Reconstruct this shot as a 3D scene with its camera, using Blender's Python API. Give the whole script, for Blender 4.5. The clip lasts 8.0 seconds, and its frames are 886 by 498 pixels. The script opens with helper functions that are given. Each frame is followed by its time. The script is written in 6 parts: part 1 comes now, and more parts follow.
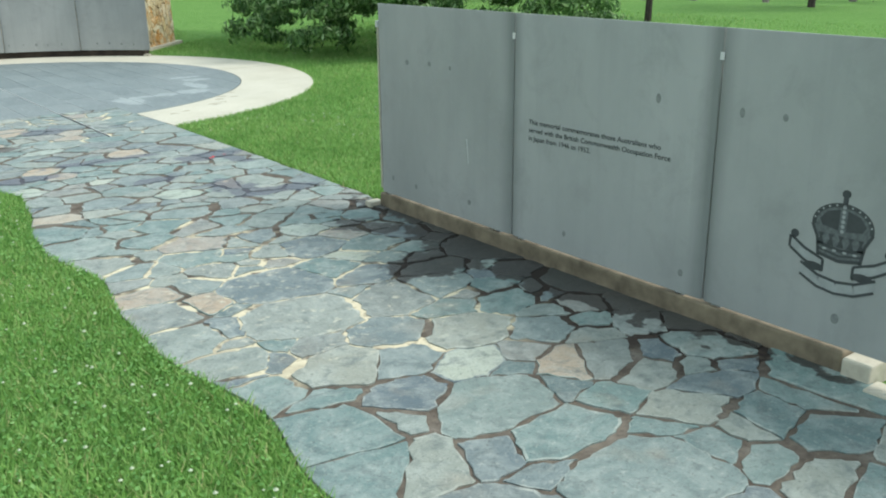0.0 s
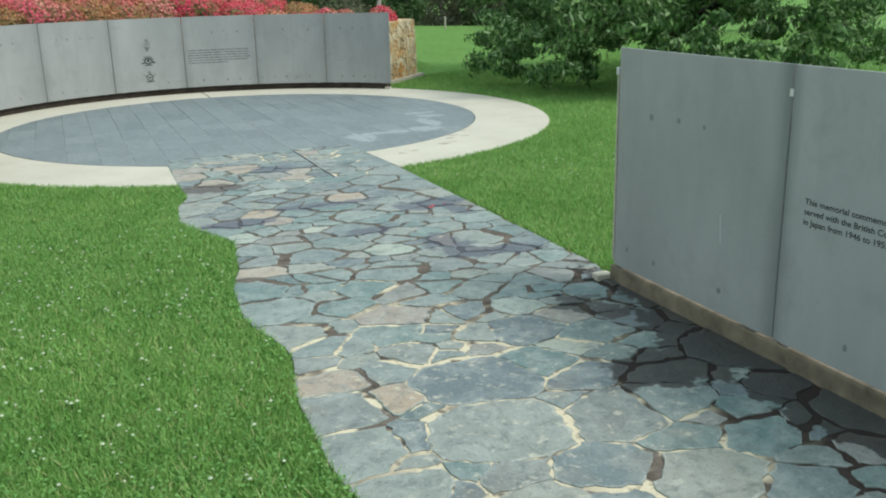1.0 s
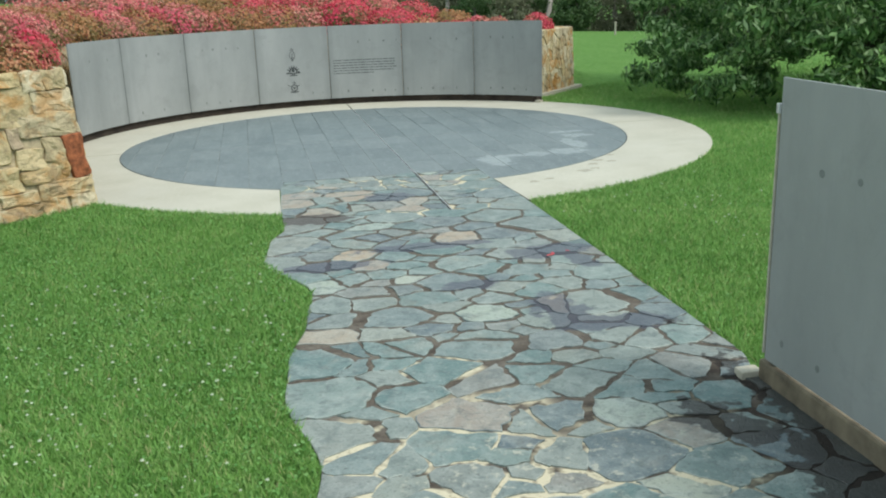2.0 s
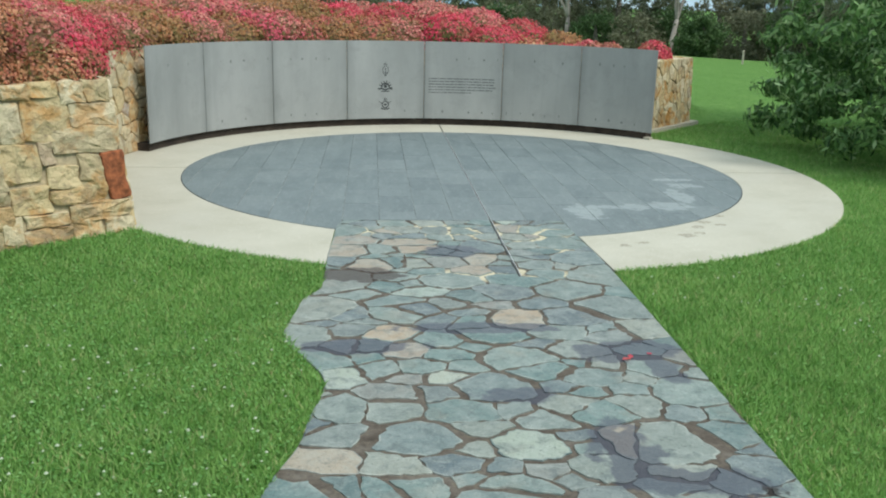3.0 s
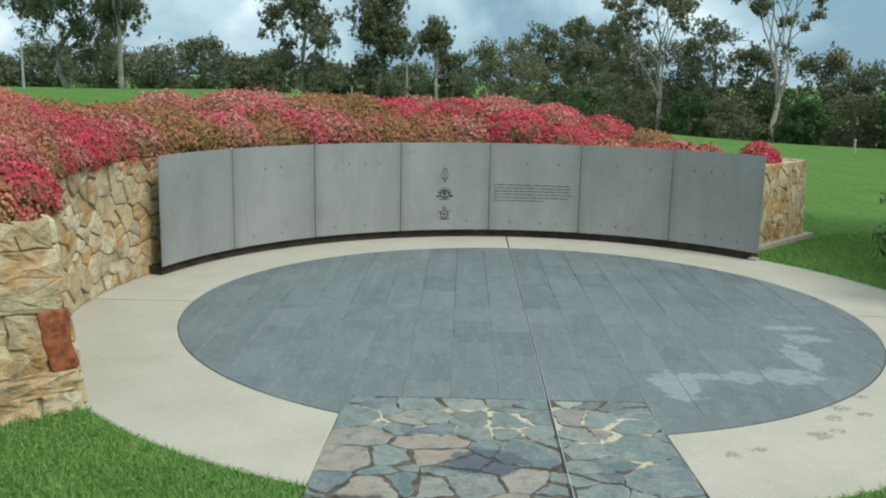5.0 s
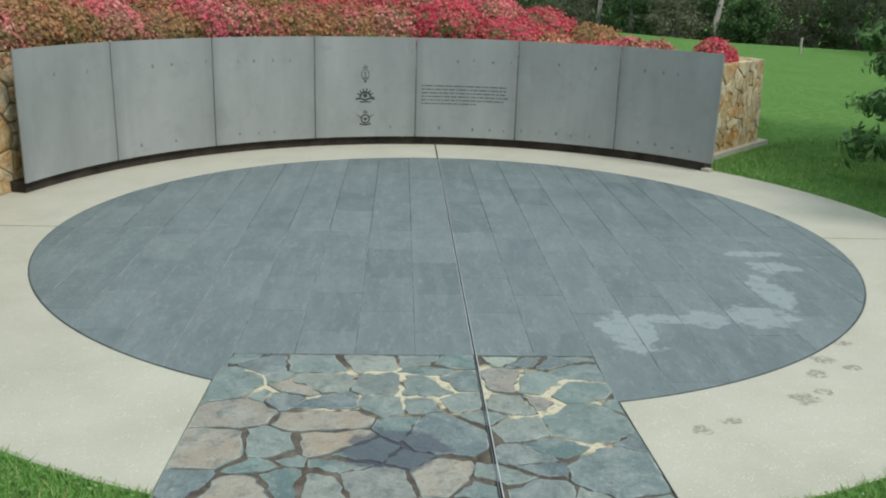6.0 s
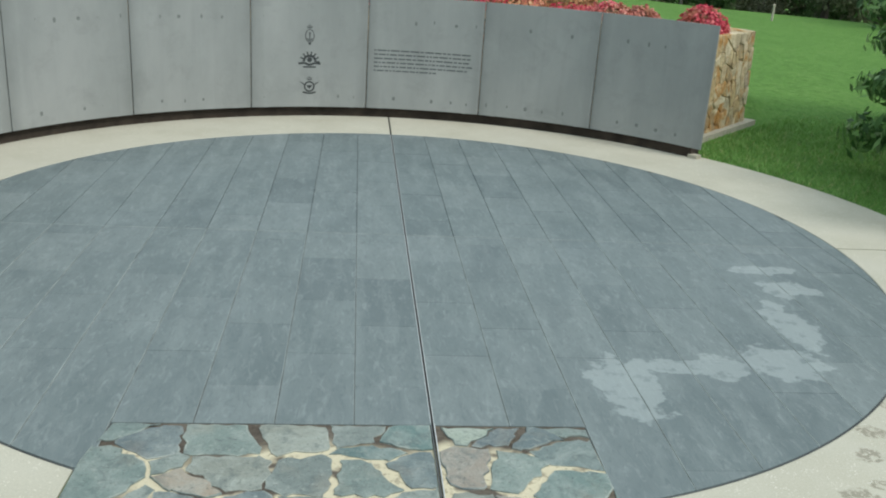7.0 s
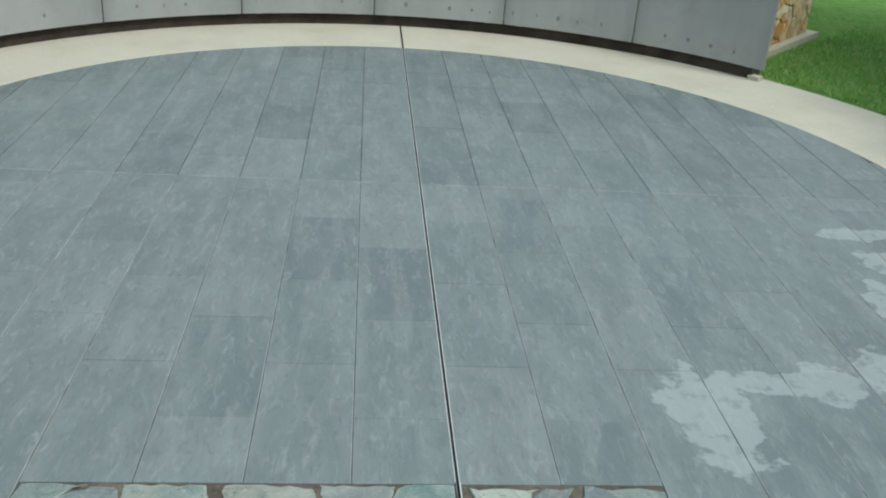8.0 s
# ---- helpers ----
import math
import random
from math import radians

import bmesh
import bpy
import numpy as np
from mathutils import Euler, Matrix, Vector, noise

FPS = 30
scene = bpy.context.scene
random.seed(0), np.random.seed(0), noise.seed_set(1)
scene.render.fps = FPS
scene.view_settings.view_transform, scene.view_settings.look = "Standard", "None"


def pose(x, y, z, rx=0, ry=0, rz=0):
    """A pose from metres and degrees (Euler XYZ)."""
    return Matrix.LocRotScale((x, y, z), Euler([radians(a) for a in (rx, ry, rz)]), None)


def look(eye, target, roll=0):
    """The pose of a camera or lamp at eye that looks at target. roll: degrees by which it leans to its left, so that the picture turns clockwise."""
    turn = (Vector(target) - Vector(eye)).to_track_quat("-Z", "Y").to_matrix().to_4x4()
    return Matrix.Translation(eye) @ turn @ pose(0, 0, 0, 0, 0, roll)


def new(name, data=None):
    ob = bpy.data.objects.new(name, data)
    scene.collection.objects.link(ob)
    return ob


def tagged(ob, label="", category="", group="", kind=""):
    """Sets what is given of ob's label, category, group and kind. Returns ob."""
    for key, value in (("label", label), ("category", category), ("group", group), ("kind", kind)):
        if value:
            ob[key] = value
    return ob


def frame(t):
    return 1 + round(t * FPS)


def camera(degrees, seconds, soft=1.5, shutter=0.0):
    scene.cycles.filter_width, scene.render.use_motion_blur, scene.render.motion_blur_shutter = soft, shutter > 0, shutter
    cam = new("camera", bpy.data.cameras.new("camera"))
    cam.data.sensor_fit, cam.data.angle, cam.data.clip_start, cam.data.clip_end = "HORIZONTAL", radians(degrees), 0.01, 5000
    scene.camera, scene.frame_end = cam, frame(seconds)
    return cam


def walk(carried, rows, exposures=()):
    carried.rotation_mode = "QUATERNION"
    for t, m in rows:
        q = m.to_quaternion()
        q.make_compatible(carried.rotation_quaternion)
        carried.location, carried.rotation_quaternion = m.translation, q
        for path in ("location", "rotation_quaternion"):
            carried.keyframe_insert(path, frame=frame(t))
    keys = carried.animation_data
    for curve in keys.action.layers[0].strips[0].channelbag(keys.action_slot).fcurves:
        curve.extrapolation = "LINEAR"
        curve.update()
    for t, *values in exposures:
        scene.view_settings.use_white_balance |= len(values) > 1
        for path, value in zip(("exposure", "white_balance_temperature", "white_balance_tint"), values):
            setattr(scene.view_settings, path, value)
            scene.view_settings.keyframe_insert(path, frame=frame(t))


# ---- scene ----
cam = camera(52.2, 8.0, 2.0)
PATH = [
    (0, (-2.546, -11.831, 1.543), (-1.379, -10.334, 0.915), -0.5),
    (0.5, (-2.387, -11.495, 1.549), (-1.476, -9.813, 0.965), 0.5),
    (1, (-2.086, -11.197, 1.577), (-1.349, -9.425, 1.013), -1.3),
    (1.5, (-1.713, -10.799, 1.609), (-1.158, -8.949, 1.091), -0.9),
    (1.7, (-1.578, -10.624, 1.571), (-1.108, -8.756, 1.035), -1.8),
    (2.8, (-1.051, -9.578, 1.717), (-0.838, -7.665, 1.174), 1.0),
    (3, (-0.964, -9.356, 1.712), (-0.806, -7.433, 1.183), 1.4),
    (3.5, (-0.853, -8.847, 1.852), (-0.82, -6.898, 1.403), 1.5),
    (4, (-0.699, -8.404, 1.947), (-0.819, -6.433, 1.63), 3.9),
    (4.5, (-0.622, -8.034, 1.929), (-0.753, -6.046, 1.745), 1.1),
    (5, (-0.547, -7.553, 1.931), (-0.589, -5.588, 1.56), 1.0),
    (5.2, (-0.507, -7.332, 1.913), (-0.507, -5.379, 1.48), 1.4),
    (6.3, (-0.369, -6.074, 1.799), (-0.24, -4.173, 1.192), 2.1),
    (6.5, (-0.36, -5.842, 1.792), (-0.205, -3.946, 1.175), 2.7),
    (7, (-0.333, -5.279, 1.801), (-0.13, -3.405, 1.132), 3.8),
    (7.5, (-0.331, -4.765, 1.749), (-0.143, -2.941, 0.949), 3.5),
    (8, (-0.302, -4.245, 1.72), (-0.115, -2.457, 0.843), 4.4),
]
EXPOSURES = [(0.0, 0.46), (0.5, 0.32), (1.5, 0.16), (3.0, 0.11), (3.5, 0.07), (4.5, -0.14), (5.2, -0.13), (6.5, -0.09), (8.0, 0.01)]
walk(cam, [(t, look(eye, aim, roll)) for t, eye, aim, roll in PATH], EXPOSURES)

# ---- world, sun ----
SUN_AZ, SUN_EL = 130.0, 52.0     # compass-like azimuth from +y to +x, elevation
world = bpy.data.worlds.new("sky")
scene.world = world
world.use_nodes = True
wt = world.node_tree
wt.nodes.clear()
w_out = wt.nodes.new("ShaderNodeOutputWorld")
w_bg = wt.nodes.new("ShaderNodeBackground")
w_sky = wt.nodes.new("ShaderNodeTexSky")
w_sky.sky_type = 'NISHITA'
w_sky.sun_disc = False
w_sky.sun_elevation = radians(SUN_EL)
w_sky.sun_rotation = radians(SUN_AZ)
w_co = wt.nodes.new("ShaderNodeTexCoord")
w_map = wt.nodes.new("ShaderNodeMapping")
w_map.inputs["Scale"].default_value = (1.0, 1.0, 1.25)
w_map.inputs["Location"].default_value = (3.3, 1.25, 0.6)
w_n1 = wt.nodes.new("ShaderNodeTexNoise")
w_n1.inputs["Scale"].default_value = 4.0
w_n1.inputs["Detail"].default_value = 6.0
w_n1.inputs["Roughness"].default_value = 0.52
w_n1.inputs["Distortion"].default_value = 0.0
w_ramp = wt.nodes.new("ShaderNodeValToRGB")
w_ramp.color_ramp.elements[0].position = 0.38
w_ramp.color_ramp.elements[0].color = (2.0, 3.45, 4.35, 1)
w_ramp.color_ramp.elements[1].position = 0.635
w_ramp.color_ramp.elements[1].color = (11.6, 12.1, 12.1, 1)
mid = w_ramp.color_ramp.elements.new(0.52)
mid.color = (4.9, 6.5, 7.3, 1)
w_mix = wt.nodes.new("ShaderNodeMix")
w_mix.data_type = 'RGBA'
w_mix.inputs[0].default_value = 0.94
wt.links.new(w_co.outputs["Generated"], w_map.inputs["Vector"])
wt.links.new(w_map.outputs["Vector"], w_n1.inputs["Vector"])
wt.links.new(w_n1.outputs["Fac"], w_ramp.inputs["Fac"])
wt.links.new(w_sky.outputs["Color"], w_mix.inputs[6])
wt.links.new(w_ramp.outputs["Color"], w_mix.inputs[7])
wt.links.new(w_mix.outputs[2], w_bg.inputs["Color"])
w_bg.inputs["Strength"].default_value = 0.138
wt.links.new(w_bg.outputs["Background"], w_out.inputs["Surface"])

sun_data = bpy.data.lights.new("sun", 'SUN')
sun_data.energy = 2.7
sun_data.angle = radians(20)
sun_data.color = (1.0, 0.965, 0.91)
sun = new("sun", sun_data)
SUN_DIR = Vector((math.sin(radians(SUN_AZ)) * math.cos(radians(SUN_EL)),
                  math.cos(radians(SUN_AZ)) * math.cos(radians(SUN_EL)), math.sin(radians(SUN_EL))))
sun.matrix_world = look(SUN_DIR * 60, (0, 0, 0))


# ---- material helpers ----
class Mat:
    """A node material with short ways to add nodes."""

    def __init__(self, name, rough=0.8, metal=0.0, spec=0.4):
        self.m = bpy.data.materials.new(name)
        self.m.use_nodes = True
        self.t = self.m.node_tree
        self.b = self.t.nodes["Principled BSDF"]
        self.b.inputs["Roughness"].default_value = rough
        self.b.inputs["Metallic"].default_value = metal
        self.b.inputs["Specular IOR Level"].default_value = spec
        self.pos = self.t.nodes.new("ShaderNodeNewGeometry").outputs["Position"]

    def add(self, kind):
        return self.t.nodes.new(kind)

    def link(self, a, b):
        self.t.links.new(a, b)

    def noise(self, scale, detail=4.0, rough=0.55, stretch=None, dist=0.0):
        n = self.add("ShaderNodeTexNoise")
        n.inputs["Scale"].default_value = scale
        n.inputs["Detail"].default_value = detail
        n.inputs["Roughness"].default_value = rough
        n.inputs["Distortion"].default_value = dist
        src = self.pos
        if stretch:
            mp = self.add("ShaderNodeMapping")
            mp.inputs["Scale"].default_value = stretch
            self.link(self.pos, mp.inputs["Vector"])
            src = mp.outputs["Vector"]
        self.link(src, n.inputs["Vector"])
        return n.outputs["Fac"]

    def cells(self, scale, out="Color", feature='F1'):
        n = self.add("ShaderNodeTexVoronoi")
        n.feature = feature
        n.inputs["Scale"].default_value = scale
        self.link(self.pos, n.inputs["Vector"])
        return n.outputs[out]

    def ramp(self, fac, stops):
        n = self.add("ShaderNodeValToRGB")
        els = n.color_ramp.elements
        while len(els) < len(stops):
            els.new(0.5)
        for e, (p, c) in zip(els, stops):
            e.position = p
            e.color = (*c, 1) if len(c) == 3 else c
        self.link(fac, n.inputs["Fac"])
        return n.outputs["Color"]

    def grey(self, fac, lo, hi, a=0.0, b=1.0):
        n = self.add("ShaderNodeMapRange")
        for k, v in zip(("From Min", "From Max", "To Min", "To Max"), (lo, hi, a, b)):
            n.inputs[k].default_value = v
        self.link(fac, n.inputs["Value"])
        return n.outputs["Result"]

    def mix(self, fac, a, b, blend='MIX'):
        n = self.add("ShaderNodeMix")
        n.data_type = 'RGBA'
        n.blend_type = blend
        for sock, v in ((n.inputs[0], fac), (n.inputs[6], a), (n.inputs[7], b)):
            if isinstance(v, (int, float)):
                sock.default_value = v
            elif isinstance(v, tuple):
                sock.default_value = (*v, 1)
            else:
                self.link(v, sock)
        return n.outputs[2]

    def math(self, op, a, b=0.0):
        n = self.add("ShaderNodeMath")
        n.operation = op
        for sock, v in zip(n.inputs, (a, b)):
            if isinstance(v, (int, float)):
                sock.default_value = v
            else:
                self.link(v, sock)
        return n.outputs[0]

    def blob(self, x, y, rx, ry, soft=0.5, wobble=0.35, scale=4.0):
        """1 inside a ragged patch of the ground round (x, y), 0 outside."""
        mp = self.add("ShaderNodeMapping")
        mp.inputs["Location"].default_value = (-x / rx, -y / ry, 0)
        mp.inputs["Scale"].default_value = (1 / rx, 1 / ry, 0.001)
        self.link(self.pos, mp.inputs["Vector"])
        ln = self.add("ShaderNodeVectorMath")
        ln.operation = 'LENGTH'
        self.link(mp.outputs["Vector"], ln.inputs[0])
        d = self.math('ADD', ln.outputs["Value"], self.math('MULTIPLY', self.math('SUBTRACT', self.noise(scale, 3.0), 0.5), wobble * 4))
        return self.grey(d, 1.0 + soft * 0.5, 1.0 - soft * 0.5)

    def rand(self):
        return self.add("ShaderNodeObjectInfo").outputs["Random"]

    def island(self):
        return self.add("ShaderNodeNewGeometry").outputs["Random Per Island"]

    def bump(self, height, strength=0.3, dist=0.01):
        n = self.add("ShaderNodeBump")
        n.inputs["Strength"].default_value = strength
        n.inputs["Distance"].default_value = dist
        self.link(height, n.inputs["Height"])
        self.link(n.outputs["Normal"], self.b.inputs["Normal"])

    def colour(self, c):
        if isinstance(c, tuple):
            self.b.inputs["Base Color"].default_value = (*c, 1)
        else:
            self.link(c, self.b.inputs["Base Color"])
        return self

    def thin(self, c, share):
        """Lets part of the light through, as leaves do."""
        tr = self.add("ShaderNodeBsdfTranslucent")
        self.link(c, tr.inputs["Color"])
        mx = self.add("ShaderNodeMixShader")
        mx.inputs[0].default_value = share
        self.link(self.b.outputs[0], mx.inputs[1])
        self.link(tr.outputs[0], mx.inputs[2])
        self.link(mx.outputs[0], self.t.nodes["Material Output"].inputs["Surface"])

    def roughness(self, r):
        self.link(r, self.b.inputs["Roughness"])


# ---- materials ----
def make_lawn():
    m = Mat("lawn_soil", 0.95, spec=0.1)
    big = m.noise(0.9, 6.0, 0.7)
    small = m.noise(9.0, 6.0, 0.7)
    tiny = m.noise(90.0, 3.0)
    c = m.ramp(big, [(0.3, (0.088, 0.196, 0.042)), (0.55, (0.112, 0.235, 0.053)), (0.75, (0.146, 0.262, 0.068))])
    c = m.mix(m.grey(small, 0.46, 0.60, 0, 0.75), c, (0.060, 0.148, 0.030))
    c = m.mix(m.grey(m.noise(24.0, 5.0, 0.7), 0.56, 0.64, 0, 0.6), c, (0.25, 0.34, 0.13))
    c = m.mix(m.grey(tiny, 0.4, 0.75, 0, 0.6), c, (0.155, 0.290, 0.070))
    m.colour(c)
    m.bump(m.math('ADD', small, tiny), 0.8, 0.03)
    return m.m


def make_blade():
    m = Mat("grass_blade", 0.65, spec=0.25)
    c = m.ramp(m.island(), [(0.0, (0.136, 0.290, 0.062)), (0.5, (0.202, 0.388, 0.092)), (0.86, (0.275, 0.460, 0.138)), (0.97, (0.480, 0.460, 0.220))])
    dry = m.grey(m.noise(1.342, 4.882, 0.732), 0.56, 0.75, 0, 0.5)
    c = m.mix(dry, c, (0.287, 0.378, 0.104))
    c = m.mix(m.grey(m.noise(0.810, 4.320, 0.648), 0.40, 0.62, 0, 0.42), c, (0.092, 0.243, 0.043))
    c = m.mix(m.grey(m.noise(5.4, 4.3, 0.65), 0.50, 0.66, 0, 0.55), c, (0.270, 0.440, 0.130))
    c = m.mix(m.grey(m.noise(9.0, 4.0, 0.6), 0.54, 0.66, 0, 0.5), c, (0.085, 0.215, 0.045))
    m.colour(c)
    m.thin(c, 0.3)
    return m.m


def make_ring():
    m = Mat("exposed_aggregate_concrete", 0.85, spec=0.3)
    fine = m.noise(260.0, 2.0)
    peb = m.noise(120.0, 2.0, 0.8)
    c = m.ramp(m.noise(2.2, 5.0), [(0.3, (0.395, 0.378, 0.310)), (0.7, (0.465, 0.450, 0.378))])
    c = m.mix(0.30, c, m.ramp(peb, [(0.1, (0.30, 0.29, 0.26)), (0.5, (0.52, 0.50, 0.45)), (0.9, (0.80, 0.78, 0.72))]), 'OVERLAY')
    c = m.mix(m.grey(fine, 0.55, 0.7, 0, 0.45), c, (0.30, 0.28, 0.22))
    chips = m.cells(85.0, "Distance")
    c = m.mix(m.math('MULTIPLY', m.grey(chips, 0.30, 0.16), m.grey(m.noise(17.0, 3.0), 0.48, 0.60, 0.10, 0.65)), c, (0.74, 0.72, 0.64))
    c = m.mix(m.grey(m.noise(1.1, 4.0, 0.6), 0.50, 0.70, 0, 0.30), c, (0.40, 0.385, 0.33))
    wet = m.blob(1.78, -2.26, 0.060, 0.045, 0.25, 0.5, 14.0)
    for x, y, rx, ry in ((1.67, -2.44, 0.055, 0.05), (1.88, -2.36, 0.05, 0.03), (1.49, -2.72, 0.065, 0.06), (1.61, -2.64, 0.05, 0.035), (0.91, -3.02, 0.045, 0.035), (1.06, -2.94, 0.055, 0.03), (1.98, -2.05, 0.05, 0.03)):
        wet = m.math('MAXIMUM', wet, m.blob(x, y, rx, ry, 0.25, 0.5, 14.0))
    wet = m.math('MULTIPLY', wet, m.grey(m.noise(34.0, 4.0, 0.6, None, 0.8), 0.44, 0.52, 0.1, 1.0))
    c = m.mix(m.math('MULTIPLY', wet, 0.62), c, (0.16, 0.14, 0.10))
    m.colour(c)
    m.bump(fine, 0.35, 0.004)
    return m.m


def make_slab():
    m = Mat("honed_slate", 0.62, spec=0.45)
    r = m.rand()
    c = m.ramp(r, [(0.0, (0.102, 0.128, 0.130)), (0.35, (0.117, 0.145, 0.145)), (0.7, (0.128, 0.156, 0.156)), (1.0, (0.145, 0.173, 0.171))])
    streak = m.noise(9.0, 5.0, 0.6, (1.0, 0.22, 1.0), 0.6)
    c = m.mix(m.grey(streak, 0.42, 0.72, 0, 0.45), c, (0.225, 0.26, 0.255))
    smear = m.noise(28.0, 6.0, 0.7, (1.0, 0.30, 1.0), 1.2)
    c = m.mix(m.grey(smear, 0.52, 0.70, 0, 0.45), c, (0.27, 0.305, 0.297))
    c = m.mix(m.grey(m.noise(44.0, 6.0, 0.72, (1.0, 0.35, 1.0), 0.8), 0.52, 0.68, 0, 0.5), c, (0.075, 0.095, 0.10))
    c = m.mix(m.grey(m.noise(1.4, 3.0), 0.5, 0.75, 0, 0.25), c, (0.20, 0.235, 0.24))
    c = m.mix(m.grey(m.noise(5.5, 5.0, 0.65, (1.0, 0.6, 1.0), 0.7), 0.50, 0.68, 0, 0.32), c, (0.085, 0.108, 0.112))
    # dried pale marks that wander over the slabs
    marks = m.blob(0.86, -1.92, 0.15, 0.27, 0.12, 0.5, 9.0)
    for x, y, rx, ry in ((1.15, -1.72, 0.30, 0.07), (1.38, -1.72, 0.10, 0.13), (1.68, -1.66, 0.20, 0.18), (1.92, -1.25, 0.10, 0.30), (2.12, -0.74, 0.18, 0.12), (2.10, -0.44, 0.20, 0.07)):
        marks = m.math('MAXIMUM', marks, m.blob(x, y, rx, ry, 0.12, 0.5, 9.0))
    marks = m.math('MULTIPLY', marks, m.grey(m.noise(13.0, 4.0, 0.6), 0.36, 0.46, 0.35, 1.0))
    c = m.mix(m.math('MULTIPLY', marks, 0.42), c, (0.36, 0.40, 0.39))
    m.colour(c)
    m.roughness(m.grey(streak, 0.3, 0.8, 0.5, 0.72))
    m.bump(m.noise(70.0, 5.0, 0.65, (1.0, 0.3, 1.0)), 0.25, 0.004)
    return m.m


def wet(m, c):
    """Damp patches and old stains that run over stones and joints alike."""
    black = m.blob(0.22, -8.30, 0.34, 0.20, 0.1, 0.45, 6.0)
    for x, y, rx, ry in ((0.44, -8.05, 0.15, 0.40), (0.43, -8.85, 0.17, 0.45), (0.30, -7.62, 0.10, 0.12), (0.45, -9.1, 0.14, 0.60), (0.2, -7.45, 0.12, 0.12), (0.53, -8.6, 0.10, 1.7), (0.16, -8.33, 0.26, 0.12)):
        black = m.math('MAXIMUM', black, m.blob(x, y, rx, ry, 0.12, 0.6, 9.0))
    grey = m.blob(0.36, -5.1, 0.27, 0.15, 0.2, 0.5, 7.0)
    for x, y, rx, ry in ((0.46, -5.35, 0.10, 0.16), (-0.35, -4.75, 0.42, 0.09), (-1.05, -5.0, 0.32, 0.10), (0.05, -6.2, 0.13, 0.30), (0.30, -6.42, 0.26, 0.10), (-0.28, -5.62, 0.18, 0.08), (-0.40, -3.20, 0.20, 0.16)):
        grey = m.math('MAXIMUM', grey, m.blob(x, y, rx, ry, 0.2, 0.5, 7.0))
    brown = m.blob(-1.08, -3.76, 0.30, 0.16, 0.25, 0.5, 8.0)
    c = m.mix(m.math('MULTIPLY', grey, 0.78), c, (0.062, 0.070, 0.090))
    c = m.mix(m.math('MULTIPLY', brown, 0.8), c, (0.050, 0.036, 0.030))
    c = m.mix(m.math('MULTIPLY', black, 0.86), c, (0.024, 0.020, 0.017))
    return c, m.math('MAXIMUM', black, grey)


def make_flag(name, tones, worn=False):
    m = Mat(name, 0.62, spec=0.4)
    r = m.math('FRACT', m.math('ADD', m.rand(), m.math('MULTIPLY', m.island(), 3.83)))
    c = m.ramp(r, [(k / (len(tones) - 1), tone) for k, tone in enumerate(tones)])
    c = m.mix(m.grey(m.noise(6.0, 6.0, 0.65, None, 0.8), 0.42, 0.72, 0, 0.55), c, (0.360, 0.395, 0.358))
    c = m.mix(m.grey(m.noise(12.0, 6.0, 0.7, None, 0.5), 0.50, 0.68, 0, 0.7), c, (0.085, 0.110, 0.108))
    c = m.mix(m.grey(m.noise(3.2, 5.0), 0.58, 0.72, 0, 0.35), c, (0.27, 0.225, 0.165))
    c = m.mix(m.grey(m.noise(38.0, 6.0, 0.75), 0.55, 0.68, 0, 0.42), c, (0.42, 0.435, 0.385))
    c = m.mix(m.grey(m.noise(75.0, 5.0, 0.7, None, 0.6), 0.56, 0.68, 0, 0.7), c, (0.060, 0.070, 0.066))
    # cream mortar smeared over the stones where the joints are cream
    smear = m.math('MULTIPLY', m.blob(-0.55, -8.15, 0.85, 0.85, 0.3, 0.45, 2.2), m.grey(m.noise(16.0, 6.0, 0.7), 0.56, 0.64))
    c = m.mix(m.math('MULTIPLY', smear, 0.55), c, (0.52, 0.49, 0.38))
    if worn:
        c = m.mix(m.grey(m.noise(11.0, 4.0, 0.6), 0.46, 0.62, 0, 0.5), c, (0.42, 0.435, 0.38))
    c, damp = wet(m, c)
    m.colour(c)
    m.roughness(m.grey(damp, 0.0, 1.0, 0.62, 0.5))
    h = m.math('ADD', m.noise(22.0, 6.0, 0.65), m.math('MULTIPLY', m.noise(110.0, 3.0), 0.45))
    m.bump(h, 0.75, 0.012)
    return m.m


